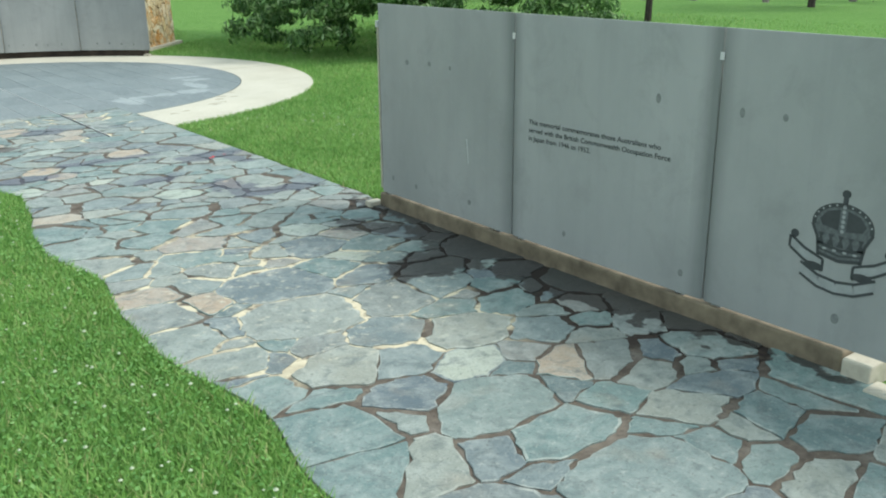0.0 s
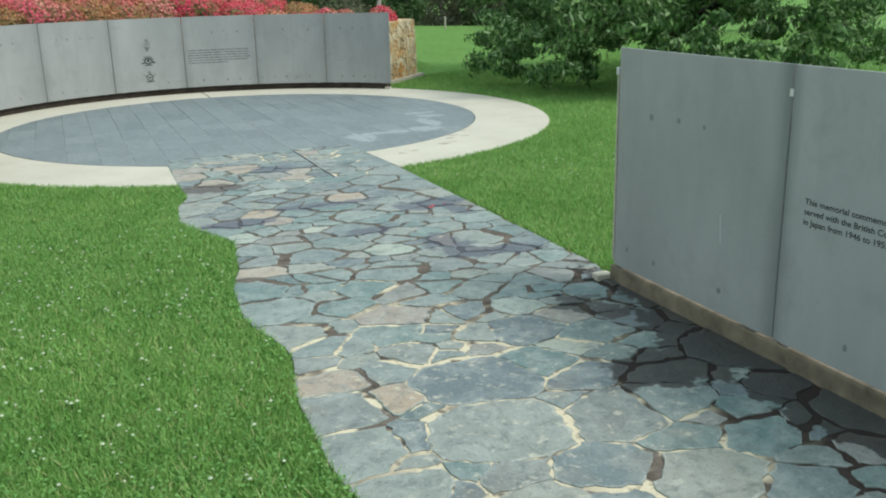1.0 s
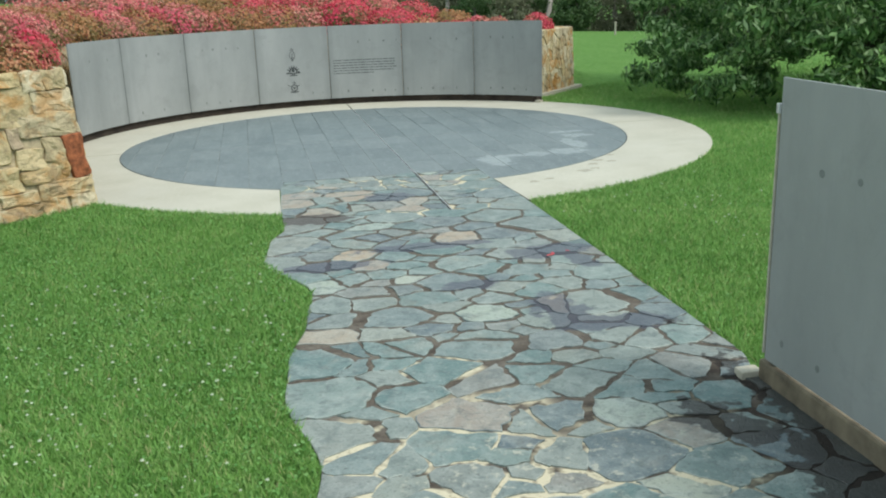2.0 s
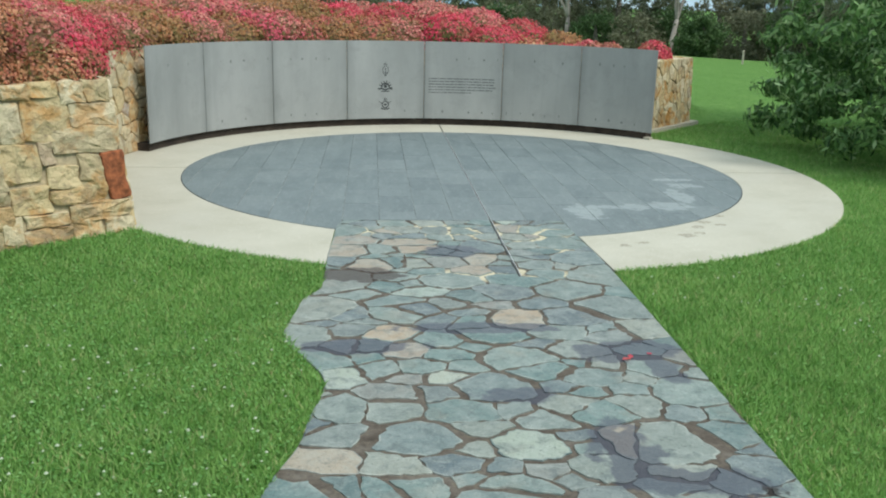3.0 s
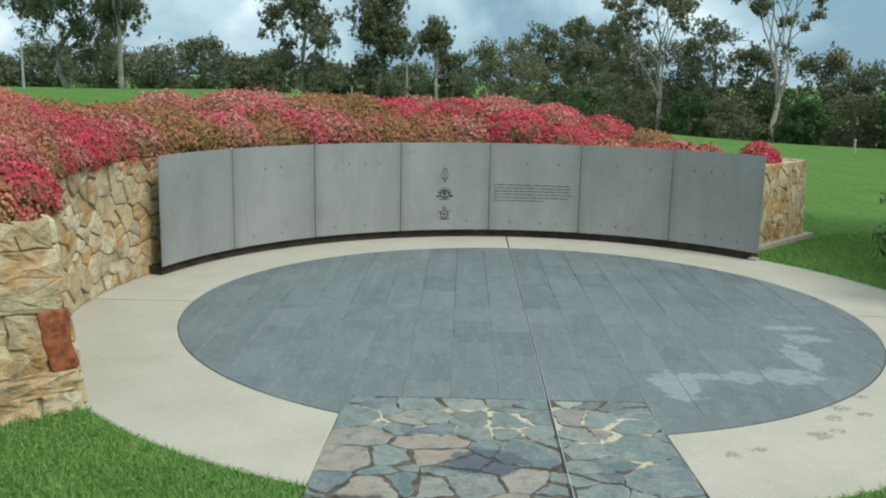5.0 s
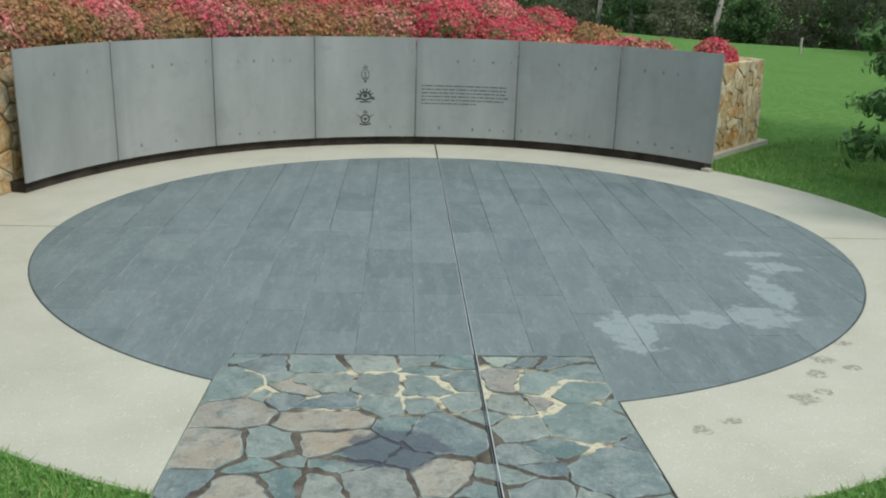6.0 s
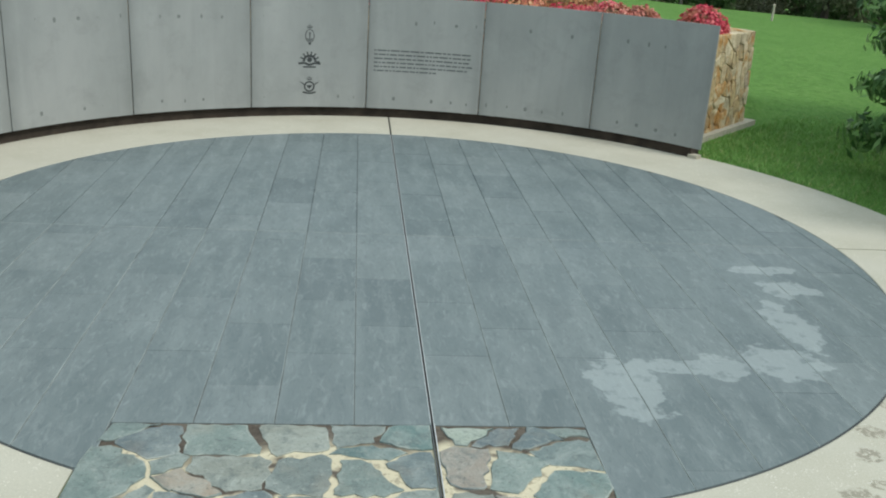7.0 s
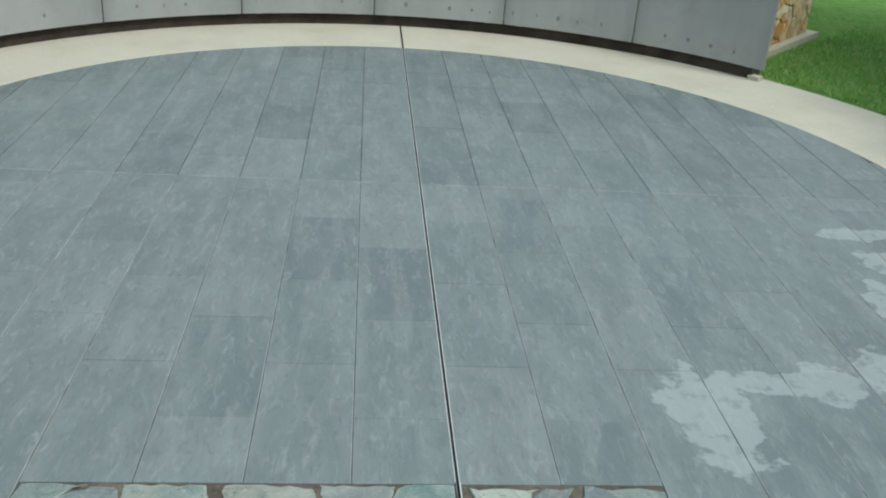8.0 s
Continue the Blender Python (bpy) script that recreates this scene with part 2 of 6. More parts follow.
def make_mortar():
    m = Mat("mortar", 0.95, spec=0.15)
    c = m.ramp(m.noise(7.0, 5.0), [(0.3, (0.062, 0.050, 0.040)), (0.5, (0.108, 0.090, 0.072)), (0.75, (0.180, 0.160, 0.134))])
    c = m.mix(m.grey(m.noise(45.0, 3.0), 0.5, 0.7, 0, 0.5), c, (0.045, 0.038, 0.032))
    cream = m.blob(-0.55, -8.15, 0.95, 0.95, 0.3, 0.45, 2.2)
    for x, y, rx, ry in ((-0.95, -7.5, 0.35, 0.45), (-0.3, -2.62, 0.95, 0.22), (-0.2, -3.75, 0.45, 0.16), (-0.25, -9.0, 0.5, 0.2), (0.35, -2.8, 0.25, 0.35), (-0.72, -6.72, 0.25, 0.12)):
        cream = m.math('MAXIMUM', cream, m.blob(x, y, rx, ry, 0.3, 0.5, 2.6))
    cream = m.math('MULTIPLY', cream, m.grey(m.noise(4.4, 3.0), 0.42, 0.48))
    c = m.mix(m.math('MULTIPLY', cream, 0.9), c, (0.58, 0.52, 0.37))
    c = m.mix(m.math('MULTIPLY', m.grey(m.noise(30.0, 5.0, 0.7), 0.54, 0.62), 0.55), c, (0.16, 0.135, 0.10))
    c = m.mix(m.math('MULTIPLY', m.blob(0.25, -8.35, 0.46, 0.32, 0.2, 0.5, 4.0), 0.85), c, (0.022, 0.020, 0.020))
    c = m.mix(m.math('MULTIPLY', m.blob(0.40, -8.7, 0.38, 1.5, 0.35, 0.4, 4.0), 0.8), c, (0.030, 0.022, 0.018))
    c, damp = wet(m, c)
    m.colour(c)
    m.bump(m.noise(60.0, 4.0), 0.7, 0.01)
    return m.m


def make_panel():
    m = Mat("dull_grey_panel", 0.55, spec=0.4)
    r = m.rand()
    c = m.ramp(m.noise(1.6, 5.0, 0.6, (1, 1, 0.5)), [(0.3, (0.245, 0.256, 0.244)), (0.5, (0.285, 0.296, 0.282)), (0.7, (0.330, 0.338, 0.322))])
    c = m.mix(0.10, c, m.ramp(r, [(0, (0.12, 0.13, 0.13)), (1, (0.34, 0.36, 0.36))]))
    runs = m.noise(5.0, 4.0, 0.6, (2.2, 2.2, 0.12))
    c = m.mix(m.grey(runs, 0.54, 0.76, 0, 0.16), c, (0.165, 0.175, 0.168))
    c = m.mix(m.grey(m.noise(4.2, 6.0, 0.7, None, 0.4), 0.53, 0.70, 0, 0.32), c, (0.180, 0.188, 0.178))
    c = m.mix(m.grey(m.noise(3.1, 5.0, 0.65), 0.55, 0.72, 0, 0.25), c, (0.345, 0.360, 0.345))
    c = m.mix(m.grey(m.noise(26.0, 4.0), 0.6, 0.8, 0, 0.22), c, (0.33, 0.35, 0.345))
    # dark bands beside the joints of the straight wall
    xyz = m.add("ShaderNodeSeparateXYZ")
    m.link(m.pos, xyz.inputs[0])
    k = m.math('FRACT', m.math('ADD', m.math('DIVIDE', m.math('ADD', xyz.outputs[1], 7.205), 1.2175), 20.5))
    d = m.math('ADD', m.math('ABSOLUTE', m.math('SUBTRACT', k, 0.5)), m.math('MULTIPLY', m.math('SUBTRACT', runs, 0.5), 0.08))
    band = m.math('MULTIPLY', m.grey(d, 0.075, 0.0, 0, 0.72), m.math('LESS_THAN', xyz.outputs[1], -7.3))
    c = m.mix(band, c, (0.125, 0.138, 0.132))
    # curved wall: shade towards each joint is painted into the panel colour
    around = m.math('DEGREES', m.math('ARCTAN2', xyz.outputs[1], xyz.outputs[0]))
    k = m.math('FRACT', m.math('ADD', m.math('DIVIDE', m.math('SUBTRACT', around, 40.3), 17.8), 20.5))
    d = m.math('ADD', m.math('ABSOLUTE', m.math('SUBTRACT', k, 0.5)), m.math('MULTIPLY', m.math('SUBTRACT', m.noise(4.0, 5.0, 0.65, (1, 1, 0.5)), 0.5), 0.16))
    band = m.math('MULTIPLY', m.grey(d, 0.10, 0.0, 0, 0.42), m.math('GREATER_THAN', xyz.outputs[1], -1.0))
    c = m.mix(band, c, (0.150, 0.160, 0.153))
    m.colour(c)
    m.roughness(m.grey(runs, 0.3, 0.7, 0.48, 0.62))
    m.bump(m.noise(180.0, 2.0), 0.06, 0.002)
    return m.m


def make_smudge():
    m = Mat("fixing_smudge", 0.6, spec=0.3)
    m.colour(m.ramp(m.noise(60.0, 3.0), [(0.3, (0.135, 0.145, 0.138)), (0.7, (0.20, 0.213, 0.203))]))
    return m.m


def make_rubble(name, warm):
    m = Mat(name, 0.88, spec=0.25)
    r = m.rand()
    c = m.ramp(r, [(0.0, (0.50, 0.43, 0.29)), (0.2, (0.60, 0.52, 0.35)), (0.42, (0.42, 0.34, 0.205)), (0.6, (0.56, 0.44, 0.24)), (0.78, (0.64, 0.57, 0.41)), (0.92, (0.46, 0.30, 0.12)), (1.0, (0.40, 0.34, 0.27))])
    c = m.mix(m.grey(m.noise(4.5, 4.0, 0.6, None, 0.7), 0.50, 0.60, 0, 0.65 + warm), c, (0.46, 0.235, 0.070))
    c = m.mix(m.grey(m.noise(9.0, 5.0, 0.65), 0.50, 0.72, 0, 0.6), c, (0.66, 0.56, 0.34))
    c = m.mix(m.grey(m.noise(3.3, 5.0, 0.65, None, 0.5), 0.53, 0.62, 0, 0.55), c, (0.25, 0.19, 0.115))
    c = m.mix(m.grey(m.noise(13.0, 6.0, 0.7, (1, 1, 1.6)), 0.54, 0.72, 0, 0.75), c, (0.15, 0.115, 0.075))
    m.colour(c)
    h = m.math('ADD', m.noise(12.0, 6.0, 0.7), m.math('MULTIPLY', m.noise(60.0, 4.0), 0.4))
    m.bump(h, 0.8, 0.03)
    return m.m


def plain(name, col, rough=0.8, metal=0.0, var=0.25, scale=20.0, spec=0.4):
    m = Mat(name, rough, metal, spec)
    lo = tuple(v * (1 - var) for v in col)
    hi = tuple(min(1.0, v * (1 + var)) for v in col)
    n = m.noise(scale, 5.0, 0.6)
    m.colour(m.ramp(n, [(0.3, lo), (0.7, hi)]))
    m.bump(n, 0.2, 0.004)
    return m.m


def make_leaf(name, stops, rough=0.55, patch=None):
    m = Mat(name, rough, spec=0.3)
    c = m.ramp(m.island(), stops)
    if patch:
        c = m.mix(m.grey(m.noise(2.6, 4.0), 0.50, 0.66, 0, 0.65), c, patch[0])
        c = m.mix(m.grey(m.noise(4.5, 4.0), 0.55, 0.66, 0, 0.6), c, (0.20, 0.19, 0.065))
        c = m.mix(m.grey(m.noise(1.9, 3.0), 0.53, 0.62, 0, 0.85), c, patch[1])
    m.colour(c)
    m.thin(c, 0.35)
    return m.m


LAWN, BLADE = make_lawn(), make_blade()
RING, SLAB, MORTAR = make_ring(), make_slab(), make_mortar()
SLATES = ((0.090, 0.128, 0.128), (0.122, 0.192, 0.178), (0.216, 0.238, 0.210), (0.104, 0.168, 0.160), (0.178, 0.228, 0.205), (0.128, 0.164, 0.166), (0.086, 0.116, 0.130), (0.240, 0.254, 0.212), (0.142, 0.190, 0.180), (0.206, 0.198, 0.174))
FLAG = make_flag("slate_flagstone", SLATES)
FLAG_SANDY = make_flag("sandy_flagstone", ((0.305, 0.258, 0.196), (0.350, 0.272, 0.188), (0.258, 0.228, 0.190), (0.330, 0.276, 0.205)))
FLAG_PALE = make_flag("pale_green_flagstone", ((0.285, 0.330, 0.270), (0.330, 0.350, 0.280), (0.250, 0.310, 0.275)))
FLAG_EDGE = make_flag("worn_slate_edge", SLATES, True)
SLAB_EDGE = plain("pale_slate_arris", (0.25, 0.28, 0.27), 0.75, var=0.4, scale=7)
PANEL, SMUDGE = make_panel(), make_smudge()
RUBBLE = make_rubble("sandstone_rubble", 0.05)
RUBBLE_GOLD = make_rubble("golden_sandstone_rubble", 0.35)
RUST = plain("rust_red_stone", (0.25, 0.080, 0.032), 0.9, var=0.55, scale=24)
JOINT = plain("wall_mortar", (0.40, 0.33, 0.21), 0.95, var=0.35, scale=22)
PLINTH = plain("stained_concrete", (0.150, 0.122, 0.082), 0.92, var=0.5, scale=7)
KERB = plain("pale_concrete", (0.40, 0.37, 0.29), 0.9, var=0.15, scale=25)
BED = plain("joint_sand", (0.068, 0.074, 0.074), 0.95, var=0.5, scale=3)
GAP_PLINTH = plain("gap_shaded_plinth", (0.040, 0.030, 0.022), 0.95, var=0.5, scale=6)
DARK = plain("dark_gap", (0.02, 0.019, 0.018), 0.95)
INK = plain("dark_engraving", (0.045, 0.05, 0.05), 0.7, var=0.2)
FAINT = plain("half_tone_engraving", (0.10, 0.112, 0.11), 0.7, var=0.3, scale=60)
LIGHTER = plain("pale_engraving", (0.275, 0.292, 0.282), 0.7, var=0.15)
DULL = plain("dull_steel", (0.13, 0.135, 0.135), 0.5, 0.5, 0.3)
STEEL = plain("bright_steel", (0.55, 0.56, 0.55), 0.45, 0.3, 0.1)
PALE_JOINT = plain("pale_joint_fill", (0.25, 0.275, 0.262), 0.9, var=0.35, scale=9)
GALV = plain("galvanised_steel", (0.42, 0.44, 0.45), 0.5, 0.6, 0.15)
BARK = plain("grey_bark", (0.20, 0.175, 0.15), 0.95, var=0.45, scale=5)
PALE_BARK = plain("pale_gum_bark", (0.27, 0.25, 0.215), 0.9, var=0.4, scale=2.5)
DARK_BARK = plain("dark_bark", (0.045, 0.035, 0.028), 0.95, var=0.3, scale=12)
TWIG = plain("azalea_wood", (0.19, 0.11, 0.065), 0.95, var=0.4, scale=14)
CHERRY_LEAF = make_leaf("cherry_leaf", [(0.0, (0.030, 0.080, 0.020)), (0.5, (0.078, 0.175, 0.044)), (0.85, (0.185, 0.325, 0.108)), (1.0, (0.36, 0.48, 0.25))])
GUM_LEAF = make_leaf("gum_leaf", [(0.0, (0.125, 0.148, 0.090)), (0.5, (0.170, 0.194, 0.118)), (1.0, (0.225, 0.245, 0.155))])
DARK_LEAF = make_leaf("dark_leaf", [(0.0, (0.125, 0.150, 0.088)), (0.6, (0.160, 0.186, 0.108)), (1.0, (0.198, 0.222, 0.130))])
OLIVE_LEAF = make_leaf("olive_leaf", [(0.0, (0.142, 0.152, 0.088)), (0.6, (0.188, 0.196, 0.116)), (1.0, (0.245, 0.246, 0.152))])
FRESH_LEAF = make_leaf("fresh_leaf", [(0.0, (0.050, 0.095, 0.032)), (0.6, (0.078, 0.142, 0.048)), (1.0, (0.115, 0.190, 0.068))])
AZ_LEAF = make_leaf("azalea_leaf", [(0.0, (0.085, 0.110, 0.028)), (0.35, (0.160, 0.165, 0.050)), (0.65, (0.240, 0.190, 0.070)), (1.0, (0.330, 0.200, 0.100))])
PINK = make_leaf("pink_blossom", [(0.0, (0.40, 0.110, 0.110)), (0.4, (0.60, 0.205, 0.180)), (0.85, (0.76, 0.310, 0.255)), (1.0, (0.76, 0.44, 0.33))], patch=((0.340, 0.200, 0.085), (0.730, 0.125, 0.190)))
RED = make_leaf("crimson_blossom", [(0.0, (0.45, 0.040, 0.075)), (0.6, (0.68, 0.085, 0.130)), (1.0, (0.80, 0.220, 0.225))], patch=((0.52, 0.20, 0.12), (0.76, 0.07, 0.14)))
CORAL = make_leaf("coral_blossom", [(0.0, (0.40, 0.155, 0.075)), (0.4, (0.56, 0.245, 0.130)), (0.85, (0.68, 0.335, 0.190)), (1.0, (0.64, 0.42, 0.22))], patch=((0.300, 0.215, 0.082), (0.68, 0.150, 0.180)))
RUSTY = make_leaf("faded_blossom", [(0.0, (0.30, 0.140, 0.060)), (0.4, (0.43, 0.215, 0.085)), (0.8, (0.53, 0.255, 0.130)), (1.0, (0.42, 0.29, 0.11))], patch=((0.230, 0.195, 0.065), (0.60, 0.150, 0.145)))
CLOVER = make_leaf("clover_leaf", [(0.0, (0.090, 0.235, 0.050)), (0.6, (0.150, 0.330, 0.080)), (1.0, (0.23, 0.42, 0.14))])
WHITE = plain("clover_white", (0.38, 0.43, 0.30), 0.85, var=0.2)


# ---- mesh helpers ----
def part(name, bm, material, parent=None, label="", smooth=False):
    me = bpy.data.meshes.new(name)
    bmesh.ops.recalc_face_normals(bm, faces=bm.faces)
    bm.to_mesh(me)
    bm.free()
    me.materials.append(material)
    if smooth:
        me.shade_smooth()
    ob = new(name, me)
    if parent:
        ob.parent = parent
    if label:
        tagged(ob, label)
    return ob


def mesh_part(name, me, material, parent=None, label=""):
    me.materials.append(material)
    ob = new(name, me)
    if parent:
        ob.parent = parent
    if label:
        tagged(ob, label)
    return ob


def empty(name, label, category, group="", kind="", at=(0, 0, 0)):
    ob = new(name)
    ob.location = at
    ob.empty_display_size = 0.2
    return tagged(ob, label, category, group, kind)


def array_mesh(name, verts, sides):
    """A mesh of separate faces of the same number of sides, from an array of their corners in order."""
    verts = np.asarray(verts, dtype=np.float32).reshape(-1, 3)
    n = len(verts)
    me = bpy.data.meshes.new(name)
    me.vertices.add(n)
    me.vertices.foreach_set("co", verts.ravel())
    me.loops.add(n)
    me.loops.foreach_set("vertex_index", np.arange(n, dtype=np.int32))
    me.polygons.add(n // sides)
    me.polygons.foreach_set("loop_start", np.arange(0, n, sides, dtype=np.int32))
    me.update(calc_edges=True)
    me.validate()
    return me


def box(bm, x0, x1, y0, y1, z0, z1, bevel=0.0):
    r = bmesh.ops.create_cube(bm, size=1.0, matrix=Matrix.Translation(((x0 + x1) / 2, (y0 + y1) / 2, (z0 + z1) / 2)) @ Matrix.Diagonal((x1 - x0, y1 - y0, z1 - z0, 1)))
    if bevel:
        edges = list({e for v in r["verts"] for e in v.link_edges})
        bmesh.ops.bevel(bm, geom=edges, offset=bevel, segments=2, affect='EDGES', profile=0.6)


def clip(poly, nx, ny, d):
    """The part of a convex polygon where nx * x + ny * y <= d."""
    out = []
    for i, p in enumerate(poly):
        q = poly[(i + 1) % len(poly)]
        a, b = nx * p[0] + ny * p[1] - d, nx * q[0] + ny * q[1] - d
        if a <= 0:
            out.append(p)
        if (a < 0 < b) or (b < 0 < a):
            k = a / (a - b)
            out.append((p[0] + (q[0] - p[0]) * k, p[1] + (q[1] - p[1]) * k))
    return out


def area(poly):
    return 0.5 * sum(p[0] * q[1] - q[0] * p[1] for p, q in zip(poly, poly[1:] + poly[:1]))


def soften(poly, k=0.22):
    out = []
    for p, q in zip(poly, poly[1:] + poly[:1]):
        out += [(p[0] + (q[0] - p[0]) * k, p[1] + (q[1] - p[1]) * k), (p[0] + (q[0] - p[0]) * (1 - k), p[1] + (q[1] - p[1]) * (1 - k))]
    return out


def ragged(poly, rng, step=0.05, amp=0.008):
    """The outline with its edges broken up a little."""
    out = []
    for p, q in zip(poly, poly[1:] + poly[:1]):
        ln = math.dist(p, q)
        n = max(1, min(6, round(ln / step)))
        for k in range(n):
            f = k / n
            a = amp * min(1.0, ln / 0.12)
            out.append((p[0] + (q[0] - p[0]) * f + rng.uniform(-a, a), p[1] + (q[1] - p[1]) * f + rng.uniform(-a, a)))
    return out


def drawn_in(poly, gap, rng):
    """The convex polygon with each side moved in by an uneven share of the gap."""
    out = poly
    for p, q in zip(poly, poly[1:] + poly[:1]):
        ln = math.dist(p, q)
        if ln < 1e-5:
            continue
        nx, ny = (q[1] - p[1]) / ln, -(q[0] - p[0]) / ln
        out = clip(out, nx, ny, nx * p[0] + ny * p[1] - gap * rng.choice((0.2, 0.4, 0.6, 0.9, 1.5, 2.8)))
        if len(out) < 3:
            return None
    return out


def tidy(poly, least=0.006):
    out = [p for i, p in enumerate(poly) if math.dist(p, poly[i - 1]) > least]
    return out if len(out) > 2 else poly


def cells_of(seeds, weights, bounds, gap, reach, sx=1.0):
    """Power-diagram cells of the seeds inside a rectangle, drawn in by half the gap; sx > 1 makes them longer along x."""
    pts = np.array(seeds) / (sx, 1.0)
    out = []
    for i, (px, py) in enumerate(pts):
        poly = [(bounds[0] / sx, bounds[2]), (bounds[1] / sx, bounds[2]), (bounds[1] / sx, bounds[3]), (bounds[0] / sx, bounds[3])]
        d2 = ((pts - pts[i]) ** 2).sum(1)
        for j in np.argsort(d2)[1:40]:
            if d2[j] > reach ** 2 or len(poly) < 3:
                break
            dx, dy = pts[j] - pts[i]
            dist = math.sqrt(d2[j])
            shift = (d2[j] + weights[i] - weights[j]) / (2 * dist)
            nx, ny = dx / dist, dy / dist
            uneven = 0.35 + 1.5 * ((math.sin((i + j) * 12.9898 + i * j * 0.7133) * 43758.5453) % 1.0) ** 2
            poly = clip(poly, nx, ny, nx * px + ny * py + shift - gap / 2 * uneven)
        poly = [(x * sx, y) for x, y in poly]
        out.append(poly if len(poly) > 2 and area(poly) > 0.0006 else None)
    return out


def scatter(bounds, spacing, rng, tries=9000, sx=1.0):
    """Points of a rectangle no nearer to each other than spacing(x, y)."""
    pts = []
    for _ in range(tries):
        x, y = rng.uniform(bounds[0], bounds[1]), rng.uniform(bounds[2], bounds[3])
        s = spacing(x, y)
        if all(((x - a) / sx) ** 2 + (y - b) ** 2 > (0.5 * (s + t)) ** 2 for a, b, t in pts):
            pts.append((x, y, s))
    return pts


def settle(stones, bounds, sx, rounds=26, step=0.02):
    """Fills the gaps between known stones with small ones and finds the weights that give each stone its size."""
    gx, gy = np.meshgrid(np.arange(bounds[0] + step / 2, bounds[1], step), np.arange(bounds[2] + step / 2, bounds[3], step))
    grid = np.stack([gx.ravel() / sx, gy.ravel()], 1)
    pts = np.array([(x / sx, y) for x, y, size in stones])
    rad = np.array([size / math.sqrt(math.pi * sx) for x, y, size in stones])
    room = np.min(np.hypot(grid[:, :1] - pts[:, 0], grid[:, 1:] - pts[:, 1]) - rad, axis=1)
    while room.max() > 0.05:
        k = int(np.argmax(room))
        pts, rad = np.vstack([pts, grid[k]]), np.append(rad, room[k] * 0.95)
        room = np.minimum(room, np.hypot(grid[:, 0] - grid[k, 0], grid[:, 1] - grid[k, 1]) - rad[-1])
    want = rad ** 2 * math.pi
    want *= len(grid) * step * step / sx / want.sum()
    seeds, weights = pts.copy(), rad ** 2 * 0.5
    for k in range(rounds):
        own = np.argmin((seeds ** 2).sum(1) - 2 * grid @ seeds.T - weights, axis=1)
        n = np.bincount(own, minlength=len(seeds))
        has = np.maximum(n, 1)
        mid_p = np.stack([np.bincount(own, grid[:, 0], len(seeds)) / has, np.bincount(own, grid[:, 1], len(seeds)) / has], 1)
        weights = weights + 0.06 * np.clip(want - n * step * step / sx, -0.02, 0.02)
        move = np.where(n[:, None] > 0, 0.25 * (pts - mid_p), 0.5 * (pts - seeds))
        seeds = pts + np.clip(seeds + move - pts, -0.045, 0.045)
    return [(x * sx, y) for x, y in seeds], list(weights)


def stone_mesh(name, poly, place, depth, face, rng, rough=0.0, edge=None):
    """A stone: its outline (u, v) drawn in towards the face. place(u, v, w) puts it into the world; w is depth out of the surface."""
    cu, cv = sum(p[0] for p in poly) / len(poly), sum(p[1] for p in poly) / len(poly)
    n = len(poly)
    inner = [(p[0] + (cu - p[0]) * face, p[1] + (cv - p[1]) * face) for p in poly]
    verts = [place(u, v, -0.012) for u, v in poly] + [place(u, v, depth * 0.80) for u, v in poly]
    verts += [place(u, v, depth + rng.uniform(-rough, rough)) for u, v in inner] + [place(cu, cv, depth + rng.uniform(0, rough * 0.5))]
    faces = []
    for i in range(n):
        j = (i + 1) % n
        faces += [(i, j, n + j, n + i), (n + i, n + j, 2 * n + j, 2 * n + i), (2 * n + i, 2 * n + j, 3 * n)]
    me = bpy.data.meshes.new(name)
    me.from_pydata(verts, [], faces)
    if edge:
        side = [edge != "long" or abs(poly[i][0] - poly[(i + 1) % n][0]) < 0.2 * abs(poly[i][1] - poly[(i + 1) % n][1]) for i in range(n)]
        me.polygons.foreach_set("material_index", [0 if k % 3 == 2 or not side[k // 3] else 1 for k in range(len(faces))])
    me.update()
    return me


def rock_mesh(name, poly, place, depth, rng, rough):
    """A rough-faced building stone, broken to an uneven face."""
    cu, cv = sum(p[0] for p in poly) / len(poly), sum(p[1] for p in poly) / len(poly)
    n = len(poly)
    off = Vector((rng.uniform(-50, 50), rng.uniform(-50, 50), rng.uniform(-50, 50)))

    def bulge(u, v):
        return rough * (noise.noise(Vector((u * 9, v * 9, 0)) + off) + 0.6 * noise.noise(Vector((u * 24, v * 24, 3)) + off))
    rings = []
    for inset, lift in ((0.0, None), (0.0, 0.62), (0.055, 0.96), (0.36, 1.06), (0.72, 1.06)):
        ring = []
        for u, v in poly:
            a, b = u + (cu - u) * inset, v + (cv - v) * inset
            ring.append(place(a, b, -0.012 if lift is None else max(0.004, depth * lift + bulge(a, b))))
        rings.append(ring)
    verts = [p for ring in rings for p in ring] + [place(cu, cv, depth + bulge(cu, cv))]
    faces = []
    for k in range(len(rings) - 1):
        for i in range(n):
            j = (i + 1) % n
            faces.append((k * n + i, k * n + j, (k + 1) * n + j, (k + 1) * n + i))
    last = (len(rings) - 1) * n
    faces += [(last + i, last + (i + 1) % n, len(verts) - 1) for i in range(n)]
    me = bpy.data.meshes.new(name)
    me.from_pydata(verts, [], faces)
    me.update()
    return me


